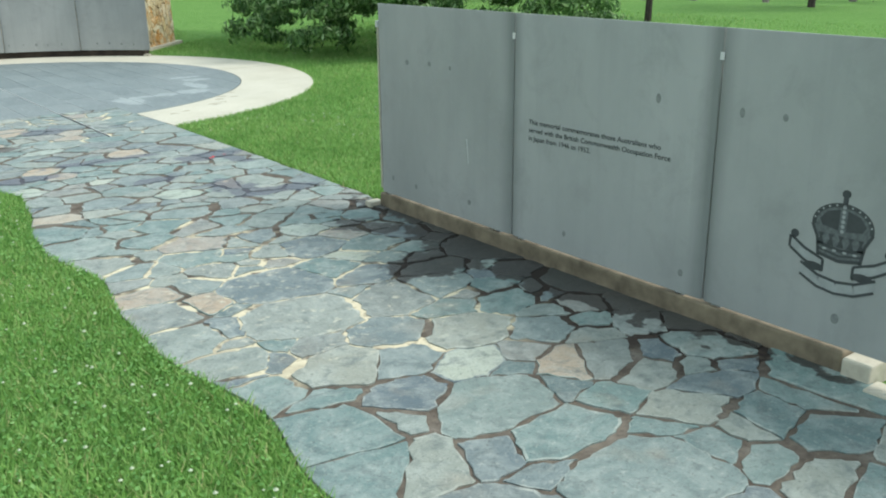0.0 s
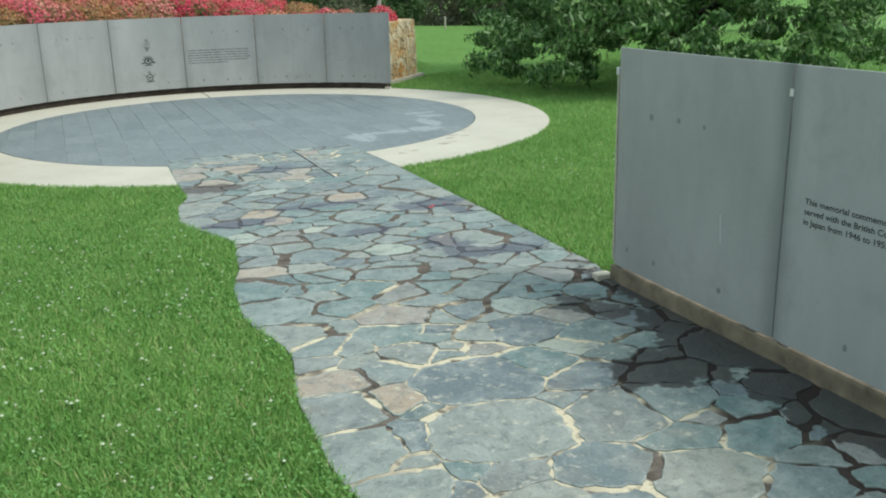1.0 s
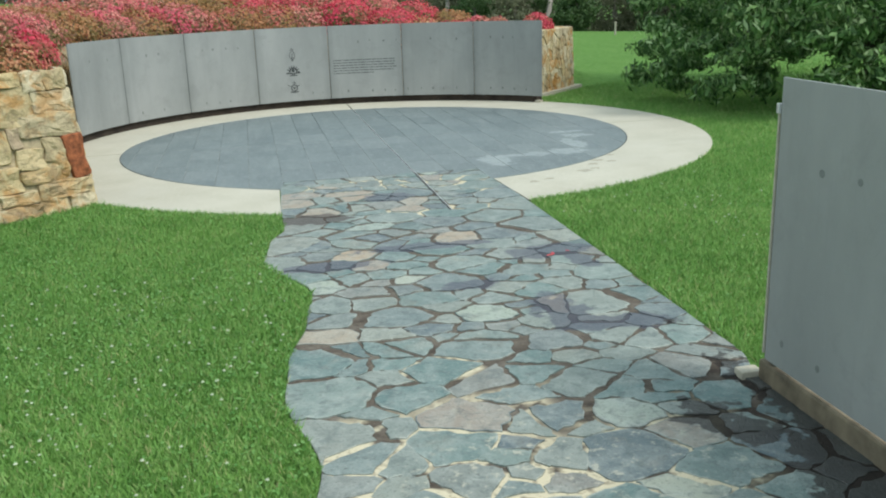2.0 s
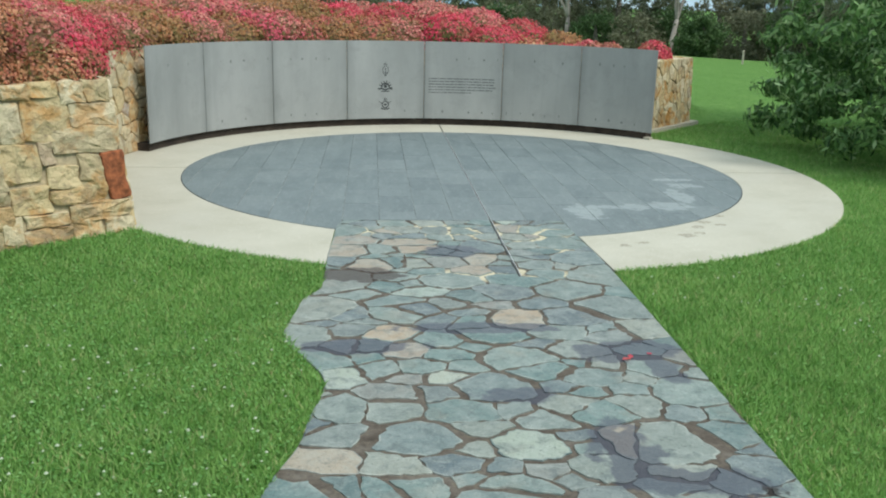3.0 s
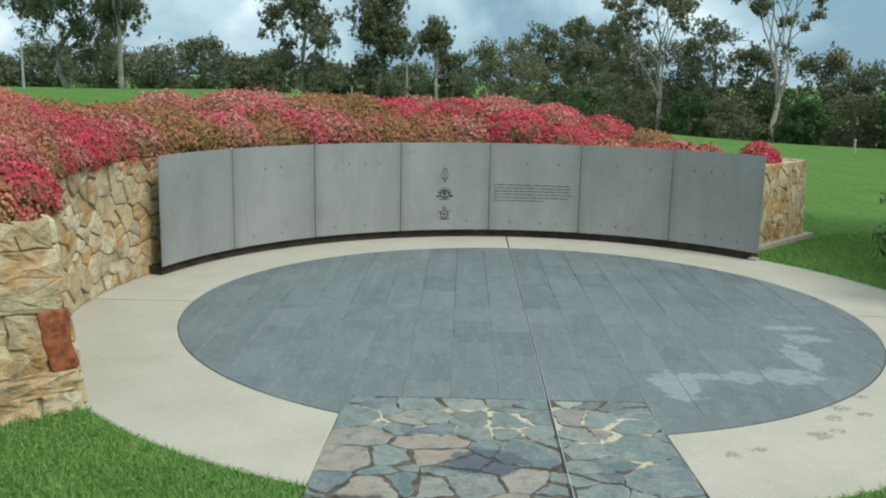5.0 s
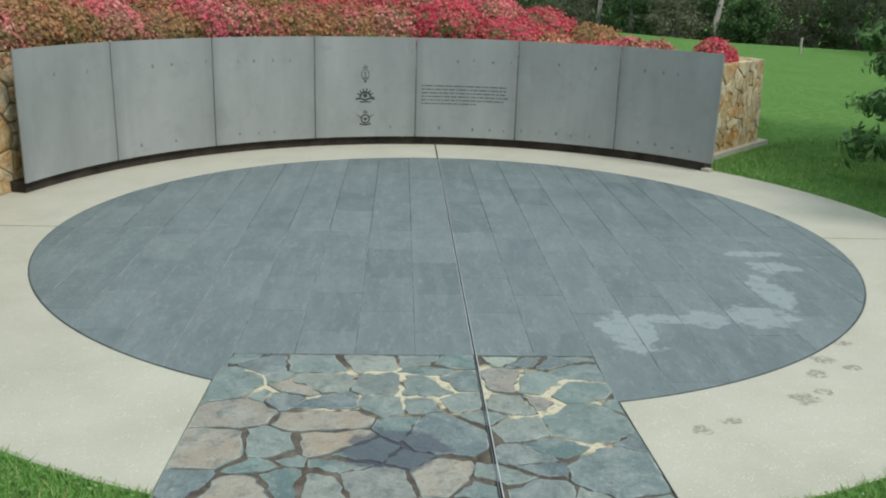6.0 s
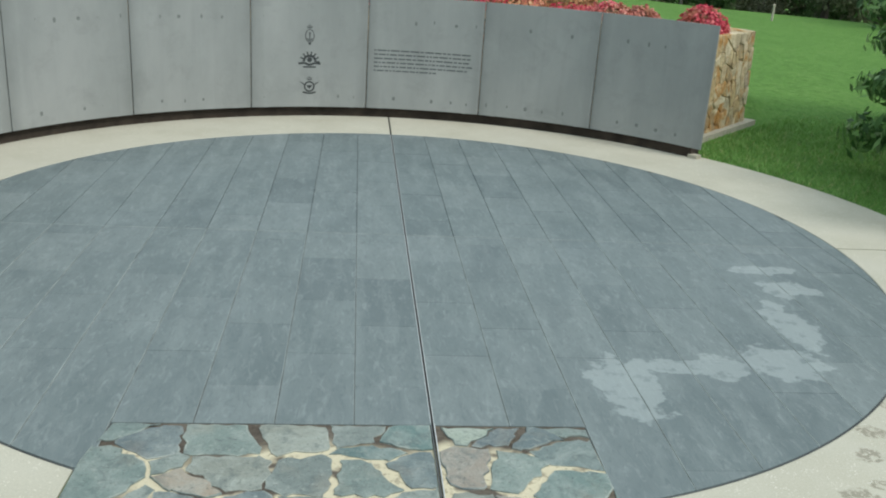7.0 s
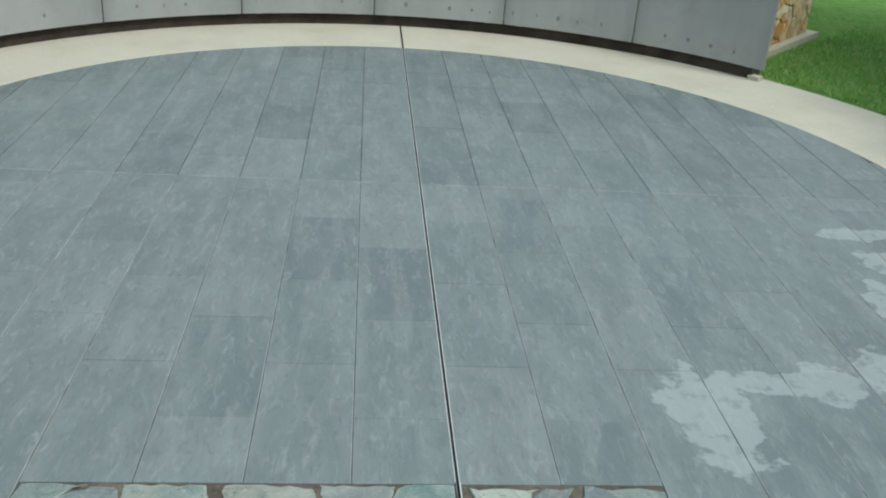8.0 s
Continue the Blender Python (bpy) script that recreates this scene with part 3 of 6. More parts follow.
def tube(bm, pts, radii, sides=7):
    """A tapered limb along points."""
    rings = []
    for i, p in enumerate(pts):
        p = Vector(p)
        a = Vector(pts[max(i - 1, 0)])
        b = Vector(pts[min(i + 1, len(pts) - 1)])
        q = (b - a).to_track_quat("Z", "Y")
        rings.append([bm.verts.new(p + q @ Vector((math.cos(k * math.tau / sides), math.sin(k * math.tau / sides), 0)) * radii[i]) for k in range(sides)])
    for r, s in zip(rings, rings[1:]):
        for k in range(sides):
            bm.faces.new((r[k], r[(k + 1) % sides], s[(k + 1) % sides], s[k]))
    bm.faces.new(rings[-1])


def leaf_quads(centres, normals, rng, length, width, droop=0.0):
    """Diamond leaves at the centres, roughly across the normals."""
    n = len(centres)
    axis = rng.normal(size=(n, 3))
    axis[:, 2] -= droop
    axis -= normals * (axis * normals).sum(1, keepdims=True) * 0.7
    axis /= np.linalg.norm(axis, axis=1, keepdims=True) + 1e-9
    side = np.cross(axis, normals + rng.normal(size=(n, 3)) * 0.5)
    side /= np.linalg.norm(side, axis=1, keepdims=True) + 1e-9
    ln = (length * rng.uniform(0.65, 1.35, n))[:, None]
    wd = (width * rng.uniform(0.65, 1.35, n))[:, None]
    quad = np.stack([centres - axis * ln / 2, centres + side * wd / 2, centres + axis * ln / 2, centres - side * wd / 2], 1)
    return quad


def smooth(a, b, x):
    k = min(max((x - a) / (b - a), 0.0), 1.0)
    return k * k * (3 - 2 * k)


# ---- plan ----
R_DISC, R_OUT, R_PANEL = 2.83, 3.72, 3.55
DISC_X = -0.03                   # the middle of the disc lies a little beside the drain
PATH_END, SLAB_W = -2.25, 0.30
TH_R, TH_L = 47.0, 222.5         # the two wing walls, degrees from +x
PANEL_Z0, PANEL_Z1 = 0.095, 1.165
LEFT_EDGE = ((-12.5, -1.45), (-9.7, -1.39), (-9.2, -1.30), (-8.5, -1.40), (-8.0, -1.38), (-7.45, -1.29), (-6.9, -1.39), (-6.5, -1.36), (-5.95, -1.24), (-5.5, -1.18),
             (-4.8, -1.43), (-4.3, -1.38), (-4.0, -1.27), (-3.45, -1.27), (-2.55, -1.245), (-2.2, -1.19))


def edge_left(y):
    for (y0, x0), (y1, x1) in zip(LEFT_EDGE, LEFT_EDGE[1:]):
        if y <= y1:
            return x0 + (x1 - x0) * smooth(y0, y1, y)
    return LEFT_EDGE[-1][1]


def edge_right(y):
    if y > -6.9:
        return 0.60 + 0.05 * smooth(-2.25, -3.7, y)
    return 0.65 - 0.07 * smooth(-6.9, -7.2, y)


def bank(x, y):
    """Height of the ground: the flat lawn, and the planted bank behind the retaining wall."""
    r = math.hypot(x, y)
    th = math.degrees(math.atan2(y, x)) % 360
    if r < 3.7 or not (TH_R - 30 < th < TH_L + 60):
        base = 0.0
    else:
        far_r, far_l = smooth(5.7, 9.0, r), smooth(7.5, 14.0, r)
        w1 = smooth(0.06 - 4 * far_r, 0.3 + 5 * far_r, r * radians(th - TH_R))
        w2 = smooth(0.06 - 6 * far_l, 0.3 + 3 * far_l, r * radians(TH_L - th))
        top = 0.15 + 1.5 * smooth(58, 118, th)
        h = 1.0 + (top - 1.0) * smooth(4.2, 7.6, r)
        h = h - 1.1 * smooth(11, 45, r) * (top / 1.65)
        base = w1 * w2 * smooth(3.80, 4.05, r) * h
    base -= 1.5 * smooth(22, 40, r) * (1 - smooth(75, 118, th)) if th < 118 or th > 300 else 0.0
    roll = 0.06 * math.sin(x * 0.21 + 1.0) * math.sin(y * 0.17) * smooth(6, 20, r)
    return base + roll - 0.009


def floor_z(x, y):
    return bank(x, y)


# ---- ground ----
def build_ground():
    bm = bmesh.new()
    radii = [0.0] + [0.9 * k for k in range(1, 5)] + [3.72, 3.80, 3.88, 3.96, 4.05, 4.3, 4.7, 5.2, 5.7, 6.3, 7.0, 7.8, 8.8, 10, 11.5, 13, 15, 18, 22, 27, 34, 44, 60, 90, 140, 220, 400, 900]
    steps = 300
    rows = []
    for r in radii[1:]:
        rows.append([bm.verts.new((r * math.cos(k * math.tau / steps), r * math.sin(k * math.tau / steps), bank(r * math.cos(k * math.tau / steps), r * math.sin(k * math.tau / steps)))) for k in range(steps)])
    mid_v = bm.verts.new((0, 0, -0.012))
    for k in range(steps):
        bm.faces.new((mid_v, rows[0][k], rows[0][(k + 1) % steps]))
    for a, b in zip(rows, rows[1:]):
        for k in range(steps):
            bm.faces.new((a[k], b[k], b[(k + 1) % steps], a[(k + 1) % steps]))
    tagged(part("ground", bm, LAWN, smooth=True), "green mown lawn rising to a planted bank", "lawn", kind="structure")


build_ground()


# ---- disc, ring and path ----
def flat_place(z):
    return lambda u, v, w: (u, v, z + w)


def build_disc():
    rng = random.Random(5)
    thing = empty("slate_floor", "round blue-grey slate floor of long slabs", "paving", kind="structure")
    bm = bmesh.new()
    bmesh.ops.create_circle(bm, cap_ends=True, segments=160, radius=R_DISC + 0.012, matrix=Matrix.Translation((DISC_X, 0, -0.005)))
    part("joint_bed", bm, BED, thing, "dark joints between slabs")
    circle = [(math.cos(k * math.tau / 160), math.sin(k * math.tau / 160)) for k in range(160)]
    for col in range(-10, 10):
        x0, x1 = col * SLAB_W, (col + 1) * SLAB_W
        low = -0.15 if col % 2 else -0.45
        cuts = sorted({0.0, PATH_END} | {round(low - 0.6 * k, 3) for k in range(6)} | {round((0.6 if col % 2 else 0.3) + 0.6 * k, 3) for k in range(6)} | {-3.0, 3.0})
        if not -4 <= col < 2:
            cuts.remove(PATH_END)
        for y0, y1 in zip(cuts, cuts[1:]):
            if y1 - y0 < 0.02:
                continue
            if -4 <= col < 2 and y1 <= PATH_END + 0.001:
                continue
            g = 0.0017
            slot = 0.0062
            a, b = x0 + (slot if col == 0 else g), x1 - (slot if col == -1 else g)
            poly = [(a, y0 + g * 0.2), (b, y0 + g * 0.2), (b, y1 - g * 0.2), (a, y1 - g * 0.2)]
            if max(math.hypot(p[0] - DISC_X, p[1]) for p in poly) > R_DISC - 0.006:
                for nx, ny in circle:
                    if nx * (x0 + x1 - 2 * DISC_X) + ny * (y0 + y1) > 0:
                        poly = clip(poly, nx, ny, R_DISC - 0.006 + nx * DISC_X)
                        if len(poly) < 3:
                            break
            if len(poly) < 3 or area(poly) < 0.002:
                continue
            slab = mesh_part("slab", stone_mesh("slab", tidy(poly, 0.003), flat_place(-0.004 + rng.uniform(-0.0006, 0.0006)), 0.004, 0.013, rng, 0.0, "long" if y1 < 0.1 else None), SLAB, thing)
            slab.data.materials.append(SLAB_EDGE)
    for x0, x1 in ((-2.78, -0.01), (0.01, 2.78)):
        bm = bmesh.new()
        box(bm, x0, x1, -0.0022, 0.0022, -0.01, 0.0008)
        part("pale_joint", bm, PALE_JOINT, thing, "pale mortar line across the middle")
    return thing


def build_ring():
    thing = empty("concrete_ring", "cream exposed-aggregate concrete ring round the slate", "paving", kind="structure")
    def end_right(r):
        return -math.degrees(math.acos((0.617 - DISC_X + 0.043 * (r - R_DISC) / 0.89) / r))

    def end_left(r):
        return 180 + math.degrees(math.acos((1.245 + DISC_X + 0.025 * (r - R_DISC) / 0.89) / r))
    spans = ((end_right, lambda r: -0.15), (lambda r: 0.15, lambda r: math.degrees(math.acos((0.008 - DISC_X) / r))), (lambda r: math.degrees(math.acos((-0.008 - DISC_X) / r)), lambda r: 179.85), (lambda r: 180.15, end_left))
    for f0, f1 in spans:
        bm = bmesh.new()
        n = 48
        rows = []
        for k in range(n + 1):
            row = []
            for r, z in ((R_DISC + 0.004, -0.05), (R_DISC + 0.004, -0.003), (R_DISC + 0.009, 0.0), (3.1, 0.0), (3.4, 0.0), (R_OUT - 0.012, 0.0), (R_OUT, -0.008), (R_OUT, -0.07)):
                a = radians(f0(r) + (f1(r) - f0(r)) * k / n)
                row.append(bm.verts.new((math.cos(a) * r + DISC_X, math.sin(a) * r, z)))
            rows.append(row)
        for p, q in zip(rows, rows[1:]):
            for i in range(7):
                bm.faces.new((p[i], q[i], q[i + 1], p[i + 1]))
        bm.faces.new(rows[0])
        bm.faces.new(rows[-1])
        part("ring_segment", bm, RING, thing)
    bm = bmesh.new()
    for y0, y1 in ((R_DISC, R_OUT),):
        box(bm, -0.007, 0.007, y0, y1, -0.04, -0.008)
    part("expansion_joint", bm, DARK, thing, "dark joint filler")
    bm = bmesh.new()
    lows = [[bm.verts.new((edge_right(y) + dx, y, z)) for dx, z in ((-0.008, -0.006), (0.026, -0.006), (0.026, -0.05), (-0.008, -0.05))] for y in (-3.68, -3.2, -2.75)]
    for p, q in zip(lows, lows[1:]):
        for i in range(4):
            bm.faces.new((p[i], p[(i + 1) % 4], q[(i + 1) % 4], q[i]))
    part("path_joint", bm, DARK, thing, "dark joint beside the flagstones")


def build_groove():
    """The steel-edged slot that runs down the axis."""
    thing = empty("drain_channel", "narrow steel-edged slot drain set in the paving", "drain")
    bm = bmesh.new()
    box(bm, -0.004, 0.004, -3.80, R_DISC - 0.01, -0.03, -0.004)
    part("slot", bm, DARK, thing, "dark slot")
    for x in (-0.0058, 0.0058):
        bm = bmesh.new()
        box(bm, x - 0.0011, x + 0.0011, -2.25, R_DISC - 0.01, -0.02, 0.0012)
        part("steel_edge", bm, STEEL, thing, "bright steel edge strip")
        bm = bmesh.new()
        box(bm, x - 0.0018, x + 0.0018, -3.80, -2.25, -0.02, 0.0065)
        part("steel_edge", bm, DULL if x < 0 else STEEL, thing, "dull steel edge strip" if x < 0 else "bright steel edge strip")


def build_path():
    rng = random.Random(11)
    thing = empty("flagstone_path", "crazy-paved path of blue-green slate flagstones", "path", kind="structure")
    bm = bmesh.new()
    ys = [PATH_END - 0.05 * k for k in range(206)]
    rows = [(bm.verts.new((edge_left(y) + 0.004, y, -0.004)), bm.verts.new((edge_right(y) - 0.004, y, -0.004))) for y in ys]
    for p, q in zip(rows, rows[1:]):
        bm.faces.new((p[0], p[1], q[1], q[0]))
    part("mortar_bed", bm, MORTAR, thing, "brown and cream mortar joints")

    # large stones lie on the near stretch, small ones towards the disc
    def target(x, y):
        size = 0.020 + 0.026 * smooth(-6.6, -8.0, y)
        if y > -3.4:
            size += 0.010
        return size
    bounds = (-1.5, 0.66, -12.3, PATH_END - 0.004)
    known = [(stone, FLAG) for row in (STONES_BY_DISC, STONES_THIRD_STRETCH, STONES_SECOND_STRETCH, STONES_BY_WALL, STONES_BESIDE_WALL) for stone in row]
    known += [(stone, FLAG_SANDY) for stone in SANDY_STONES] + [(stone, FLAG_PALE) for stone in PALE_STONES]
    near_end = -10.3
    seeds, weights = settle([stone for stone, look_of in known], (edge_left(-6), 0.65, near_end, PATH_END), 1.3)
    more = scatter((bounds[0], bounds[1], bounds[2], near_end), lambda x, y: math.sqrt(target(x, y)) * rng.choice((0.75, 0.95, 1.15, 1.4)), rng, 4000, 1.45)
    seeds += [p[:2] for p in more]
    weights += [0.15 * p[2] ** 2 for p in more]
    cells = []
    for k, cell in enumerate(cells_of(seeds, weights, bounds, 0.0, 1.4, 1.3)):
        if cell:
            cells.append((cell, known[k][1] if k < len(known) else FLAG))
    rest = []
    count = 0
    for cell, look_of in sorted(cells, key=lambda c: abs(sum(p[1] for p in c[0]) / len(c[0]) + 5.6)):
        wide = 0.0095 + 0.0050 * smooth(-3.6, -4.4, cell[0][1]) * smooth(-7.6, -6.8, cell[0][1])
        poly = drawn_in(tidy(cell, 0.004), min(wide, 0.055 * math.sqrt(abs(area(cell)))), rng)
        if not poly or len(poly) < 3 or area(poly) < 0.002:
            continue
        x = sum(p[0] for p in poly) / len(poly)
        poly = soften(tidy(poly, 0.015), rng.choice((0.015, 0.03, 0.06)))
        poly = ragged(poly, rng, 0.035, 0.012)
        out = []
        for u, v in poly:
            v = min(v, PATH_END - 0.006)
            u = min(max(u, edge_left(v) + 0.006), edge_right(v) - 0.006)
            if abs(u) < 0.011 and v > -3.80:
                u = 0.011 if x > 0 else -0.011
            elif v > -3.80 and u * x < 0 and abs(x) > 0.02:
                u = 0.011 if x > 0 else -0.011
            out.append((u, v))
        out = tidy(out, 0.004)
        if len(out) < 3 or abs(area(out)) < 0.0012:
            continue
        me = stone_mesh("flagstone", out, flat_place(-0.005), 0.006 + rng.uniform(-0.002, 0.003), rng.uniform(0.02, 0.07), rng, 0.0012, FLAG_EDGE)
        if count < 300:
            mesh_part("flagstone", me, look_of, thing)
            me.materials.append(FLAG_EDGE)
        else:
            rest.append(me)
        count += 1
    if rest:
        bm = bmesh.new()
        for me in rest:
            bm.from_mesh(me)
            bpy.data.meshes.remove(me)
        tagged(part("flagstone_rest", bm, FLAG, thing), kind="stuff").data.materials.append(FLAG_EDGE)


# ---- walls of rubble ----
def coursed(width, height, rng, big=0.34, cap=0.15):
    """Rectangles that fill a face: squared rubble, with a course of cap stones."""
    out = []

    def cut(x0, x1, y0, y1):
        w, h = x1 - x0, y1 - y0
        lim_w, lim_h = rng.uniform(0.13, big), rng.uniform(0.10, big * 0.62)
        if w > lim_w * 1.25 and (w > h * 1.1 or h < 0.2):
            k = x0 + w * rng.uniform(0.36, 0.64)
            cut(x0, k, y0, y1), cut(k, x1, y0, y1)
        elif h > lim_h * 1.25:
            k = y0 + h * rng.uniform(0.34, 0.66)
            cut(x0, x1, y0, k), cut(x0, x1, k, y1)
        else:
            out.append((x0, x1, y0, y1))

    x = 0.0
    while x < width - 0.05:
        w = min(rng.uniform(0.18, 0.36), width - x)
        if width - x - w < 0.1:
            w = width - x
        out.append((x, x + w, height - cap, height))
        x += w
    x = 0.0
    while x < width - 0.05:
        w = min(rng.uniform(0.7, 1.1), width - x)
        if width - x - w < 0.35:
            w = width - x
        cut(x, x + w, 0.0, height - cap)
        x += w
    return out


def rough_outline(x0, x1, y0, y1, rng, gap=0.0):
    j = min(0.020, (x1 - x0) * 0.11, (y1 - y0) * 0.14)
    a, b, c, d = x0 + gap, x1 - gap, y0 + gap, y1 - gap
    pts = [(a, c), ((a + b) / 2, c), (b, c), (b, (c + d) / 2), (b, d), ((a + b) / 2, d), (a, d), (a, (c + d) / 2)]
    pts = [(p[0] + rng.uniform(-j, j), p[1] + rng.uniform(-j, j)) for p in pts]
    return soften(pts, 0.11)


def build_wing_left():
    rng = random.Random(21)
    thing = empty("wing_wall", "sandstone rubble retaining wall with mortared joints", "wall", kind="structure")
    a = radians(TH_L)
    d = Vector((math.cos(a), math.sin(a), 0))
    n = Vector((-math.sin(a), math.cos(a), 0))
    n = n if n.y < 0 else -n
    start = d * 3.745
    length, top = 4.2, 1.115

    def place(u, v, w):
        lean = 0.11 * (v / top)
        return tuple(start + d * (u + lean - 0.01) + n * (w + 0.02 - lean * 0.5) + Vector((0, 0, v)))
    bm = bmesh.new()
    vs = [bm.verts.new(place(u, v, w)) for u in (0.03, length) for v in (-0.1, top - 0.015) for w in (-0.30, -0.004)]
    for f in ((0, 1, 3, 2), (4, 5, 7, 6), (0, 1, 5, 4), (2, 3, 7, 6), (0, 2, 6, 4), (1, 3, 7, 5)):
        bm.faces.new([vs[i] for i in f])
    part("core", bm, JOINT, thing, "pale sandy mortar core")
    rest = [(x0 + 0.87, x1 + 0.87, y0, y1) for x0, x1, y0, y1 in coursed(length - 0.87, top, rng, 0.50, 0.14)]
    for x0, x1, y0, y1 in list(WING_STONES) + rest:
        poly = rough_outline(x0, x1, y0, y1, rng)
        deep = rng.uniform(0.016, 0.034)
        if y1 > top - 0.01:
            deep += 0.012
        mesh_part("stone", rock_mesh("stone", poly, place, deep, rng, 0.026), RUBBLE, thing)
    # the rust-red quoin near the end
    poly = rough_outline(0.010, 0.168, 0.250, 0.59, rng)
    mesh_part("stone", rock_mesh("stone", poly, place, 0.034, rng, 0.010), RUST, thing, "rust-red upright quoin stone")

    # the squared end of the wall, that looks onto the ring
    def place_end(u, v, w):
        return tuple(start - n * u - n * 0.05 * v / top - d * (w - 0.11 * v / top) + Vector((0, 0, v)))
    for x0, x1, y0, y1 in coursed(0.30, top, rng, 0.34, 0.14):
        mesh_part("stone", rock_mesh("stone", rough_outline(x0, x1, y0, y1, rng), place_end, 0.03, rng, 0.012), RUBBLE, thing)


def build_arc_wall():
    rng = random.Random(31)
    thing = empty("retaining_wall", "curved sandstone rubble retaining wall behind the panels", "wall", kind="structure")
    r0 = 3.765
    bm = bmesh.new()
    rows = []
    for k in range(91):
        a = radians(TH_R + (TH_L - 4.5 - TH_R) * k / 90)
        top = 1.05 + 0.06 * smooth(150, 175, math.degrees(a))
        rows.append([bm.verts.new((math.cos(a) * r, math.sin(a) * r, z)) for r, z in ((r0, -0.1), (r0 + 0.02, top), (r0 + 0.34, top), (r0 + 0.34, -0.1))])
    for p, q in zip(rows, rows[1:]):
        for i in range(3):
            bm.faces.new((p[i], p[i + 1], q[i + 1], q[i]))
    bm.faces.new(rows[0])
    bm.faces.new(rows[-1])
    part("core", bm, JOINT, thing, "pale sandy mortar core")
    bm = bmesh.new()
    rim = []
    for k in range(91):
        a = radians(TH_R + (TH_L - TH_R) * k / 90)
        rim.append([bm.verts.new((math.cos(a) * r, math.sin(a) * r, -0.003)) for r in (R_OUT + 0.001, r0 + 0.02)])
    for p, q in zip(rim, rim[1:]):
        bm.faces.new((p[0], p[1], q[1], q[0]))
    part("footing", bm, JOINT, thing, "sandy mortar footing")
    length, top = radians(TH_L - 157) * r0, 1.12

    def place(u, v, w):
        a = radians(TH_L) - u / r0
        r = r0 + 0.02 * v / top - w
        return (math.cos(a) * r, math.sin(a) * r, v)
    pts = scatter((0.30, length, 0, top), lambda x, y: rng.choice((0.10, 0.16, 0.22, 0.28, 0.34)), rng, 6000, 0.85)
    polys = cells_of([p[:2] for p in pts], [0.1 * p[2] ** 2 for p in pts], (0.30, length, 0, top), 0.015, 1.0, 1.05)
    for poly in polys:
        if poly:
            poly = soften(tidy(poly, 0.02), 0.06)
            mesh_part("stone", rock_mesh("stone", poly, place, rng.uniform(0.02, 0.04), rng, 0.012), RUBBLE, thing)


def build_wing_right():
    rng = random.Random(41)
    thing = empty("wing_wall", "golden sandstone rubble wall end on a concrete footing", "wall", kind="structure")
    a = radians(TH_R)
    d = Vector((math.cos(a), math.sin(a), 0))
    n = Vector((math.sin(a), -math.cos(a), 0))
    start = d * 3.72
    length, top = PIER_LEN, PIER_TOP

    def place(u, v, w):
        return tuple(start + d * u + n * (w + 0.03 * (1 - v / top)) + Vector((0, 0, v)))

    def place_end(u, v, w):
        return tuple(start + d * (length + w - 0.004) - n * u + Vector((0, 0, v)))

    def place_top(u, v, w):
        return tuple(start + d * u - n * (v - 0.01) + Vector((0, 0, top - 0.012 + w * 0.8)))
    bm = bmesh.new()
    vs = [bm.verts.new(place(u, v, w)) for u in (0.0, length - 0.01) for v in (-0.1, top - 0.012) for w in (-0.36, -0.004)]
    for f in ((0, 1, 3, 2), (4, 5, 7, 6), (0, 1, 5, 4), (2, 3, 7, 6), (0, 2, 6, 4), (1, 3, 7, 5)):
        bm.faces.new([vs[i] for i in f])
    part("core", bm, JOINT, thing, "pale sandy mortar core")
    for put_at, wide, high in ((place, length, top), (place_end, 0.36, top), (place_top, length, 0.36)):
        pts = scatter((0, wide, 0, high), lambda x, y: rng.choice((0.10, 0.15, 0.20, 0.26, 0.30)), rng, 5000, 0.7)
        polys = cells_of([p[:2] for p in pts], [0.1 * p[2] ** 2 for p in pts], (0, wide, 0, high), 0.012, 1.0, 0.7)
        for poly in polys:
            if poly:
                mesh_part("stone", rock_mesh("stone", soften(tidy(poly, 0.015), 0.05), put_at, rng.uniform(0.010, 0.024), rng, 0.008), RUBBLE_GOLD, thing)
    bm = bmesh.new()
    vs = [bm.verts.new(place(u, v, w)) for u in (-0.05, length + 0.16) for v in (-0.1, 0.045) for w in (-0.3, 0.09)]
    for f in ((0, 1, 3, 2), (4, 5, 7, 6), (0, 1, 5, 4), (2, 3, 7, 6), (0, 2, 6, 4), (1, 3, 7, 5)):
        bm.faces.new([vs[i] for i in f])
    part("footing", bm, KERB, thing, "pale concrete footing")


# ---- memorial panels ----
def arc_point(u, v, w, th):
    """u to the right as seen from inside the circle, v up, w out towards the viewer, from the panel's middle angle."""
    a = radians(th) - u / R_PANEL
    r = R_PANEL - w
    return (math.cos(a) * r, math.sin(a) * r, v)


def wall_point(u, v, w, y0):
    """The same on the straight wall beside the path."""
    return (NEAR_X - w, y0 - u, v)


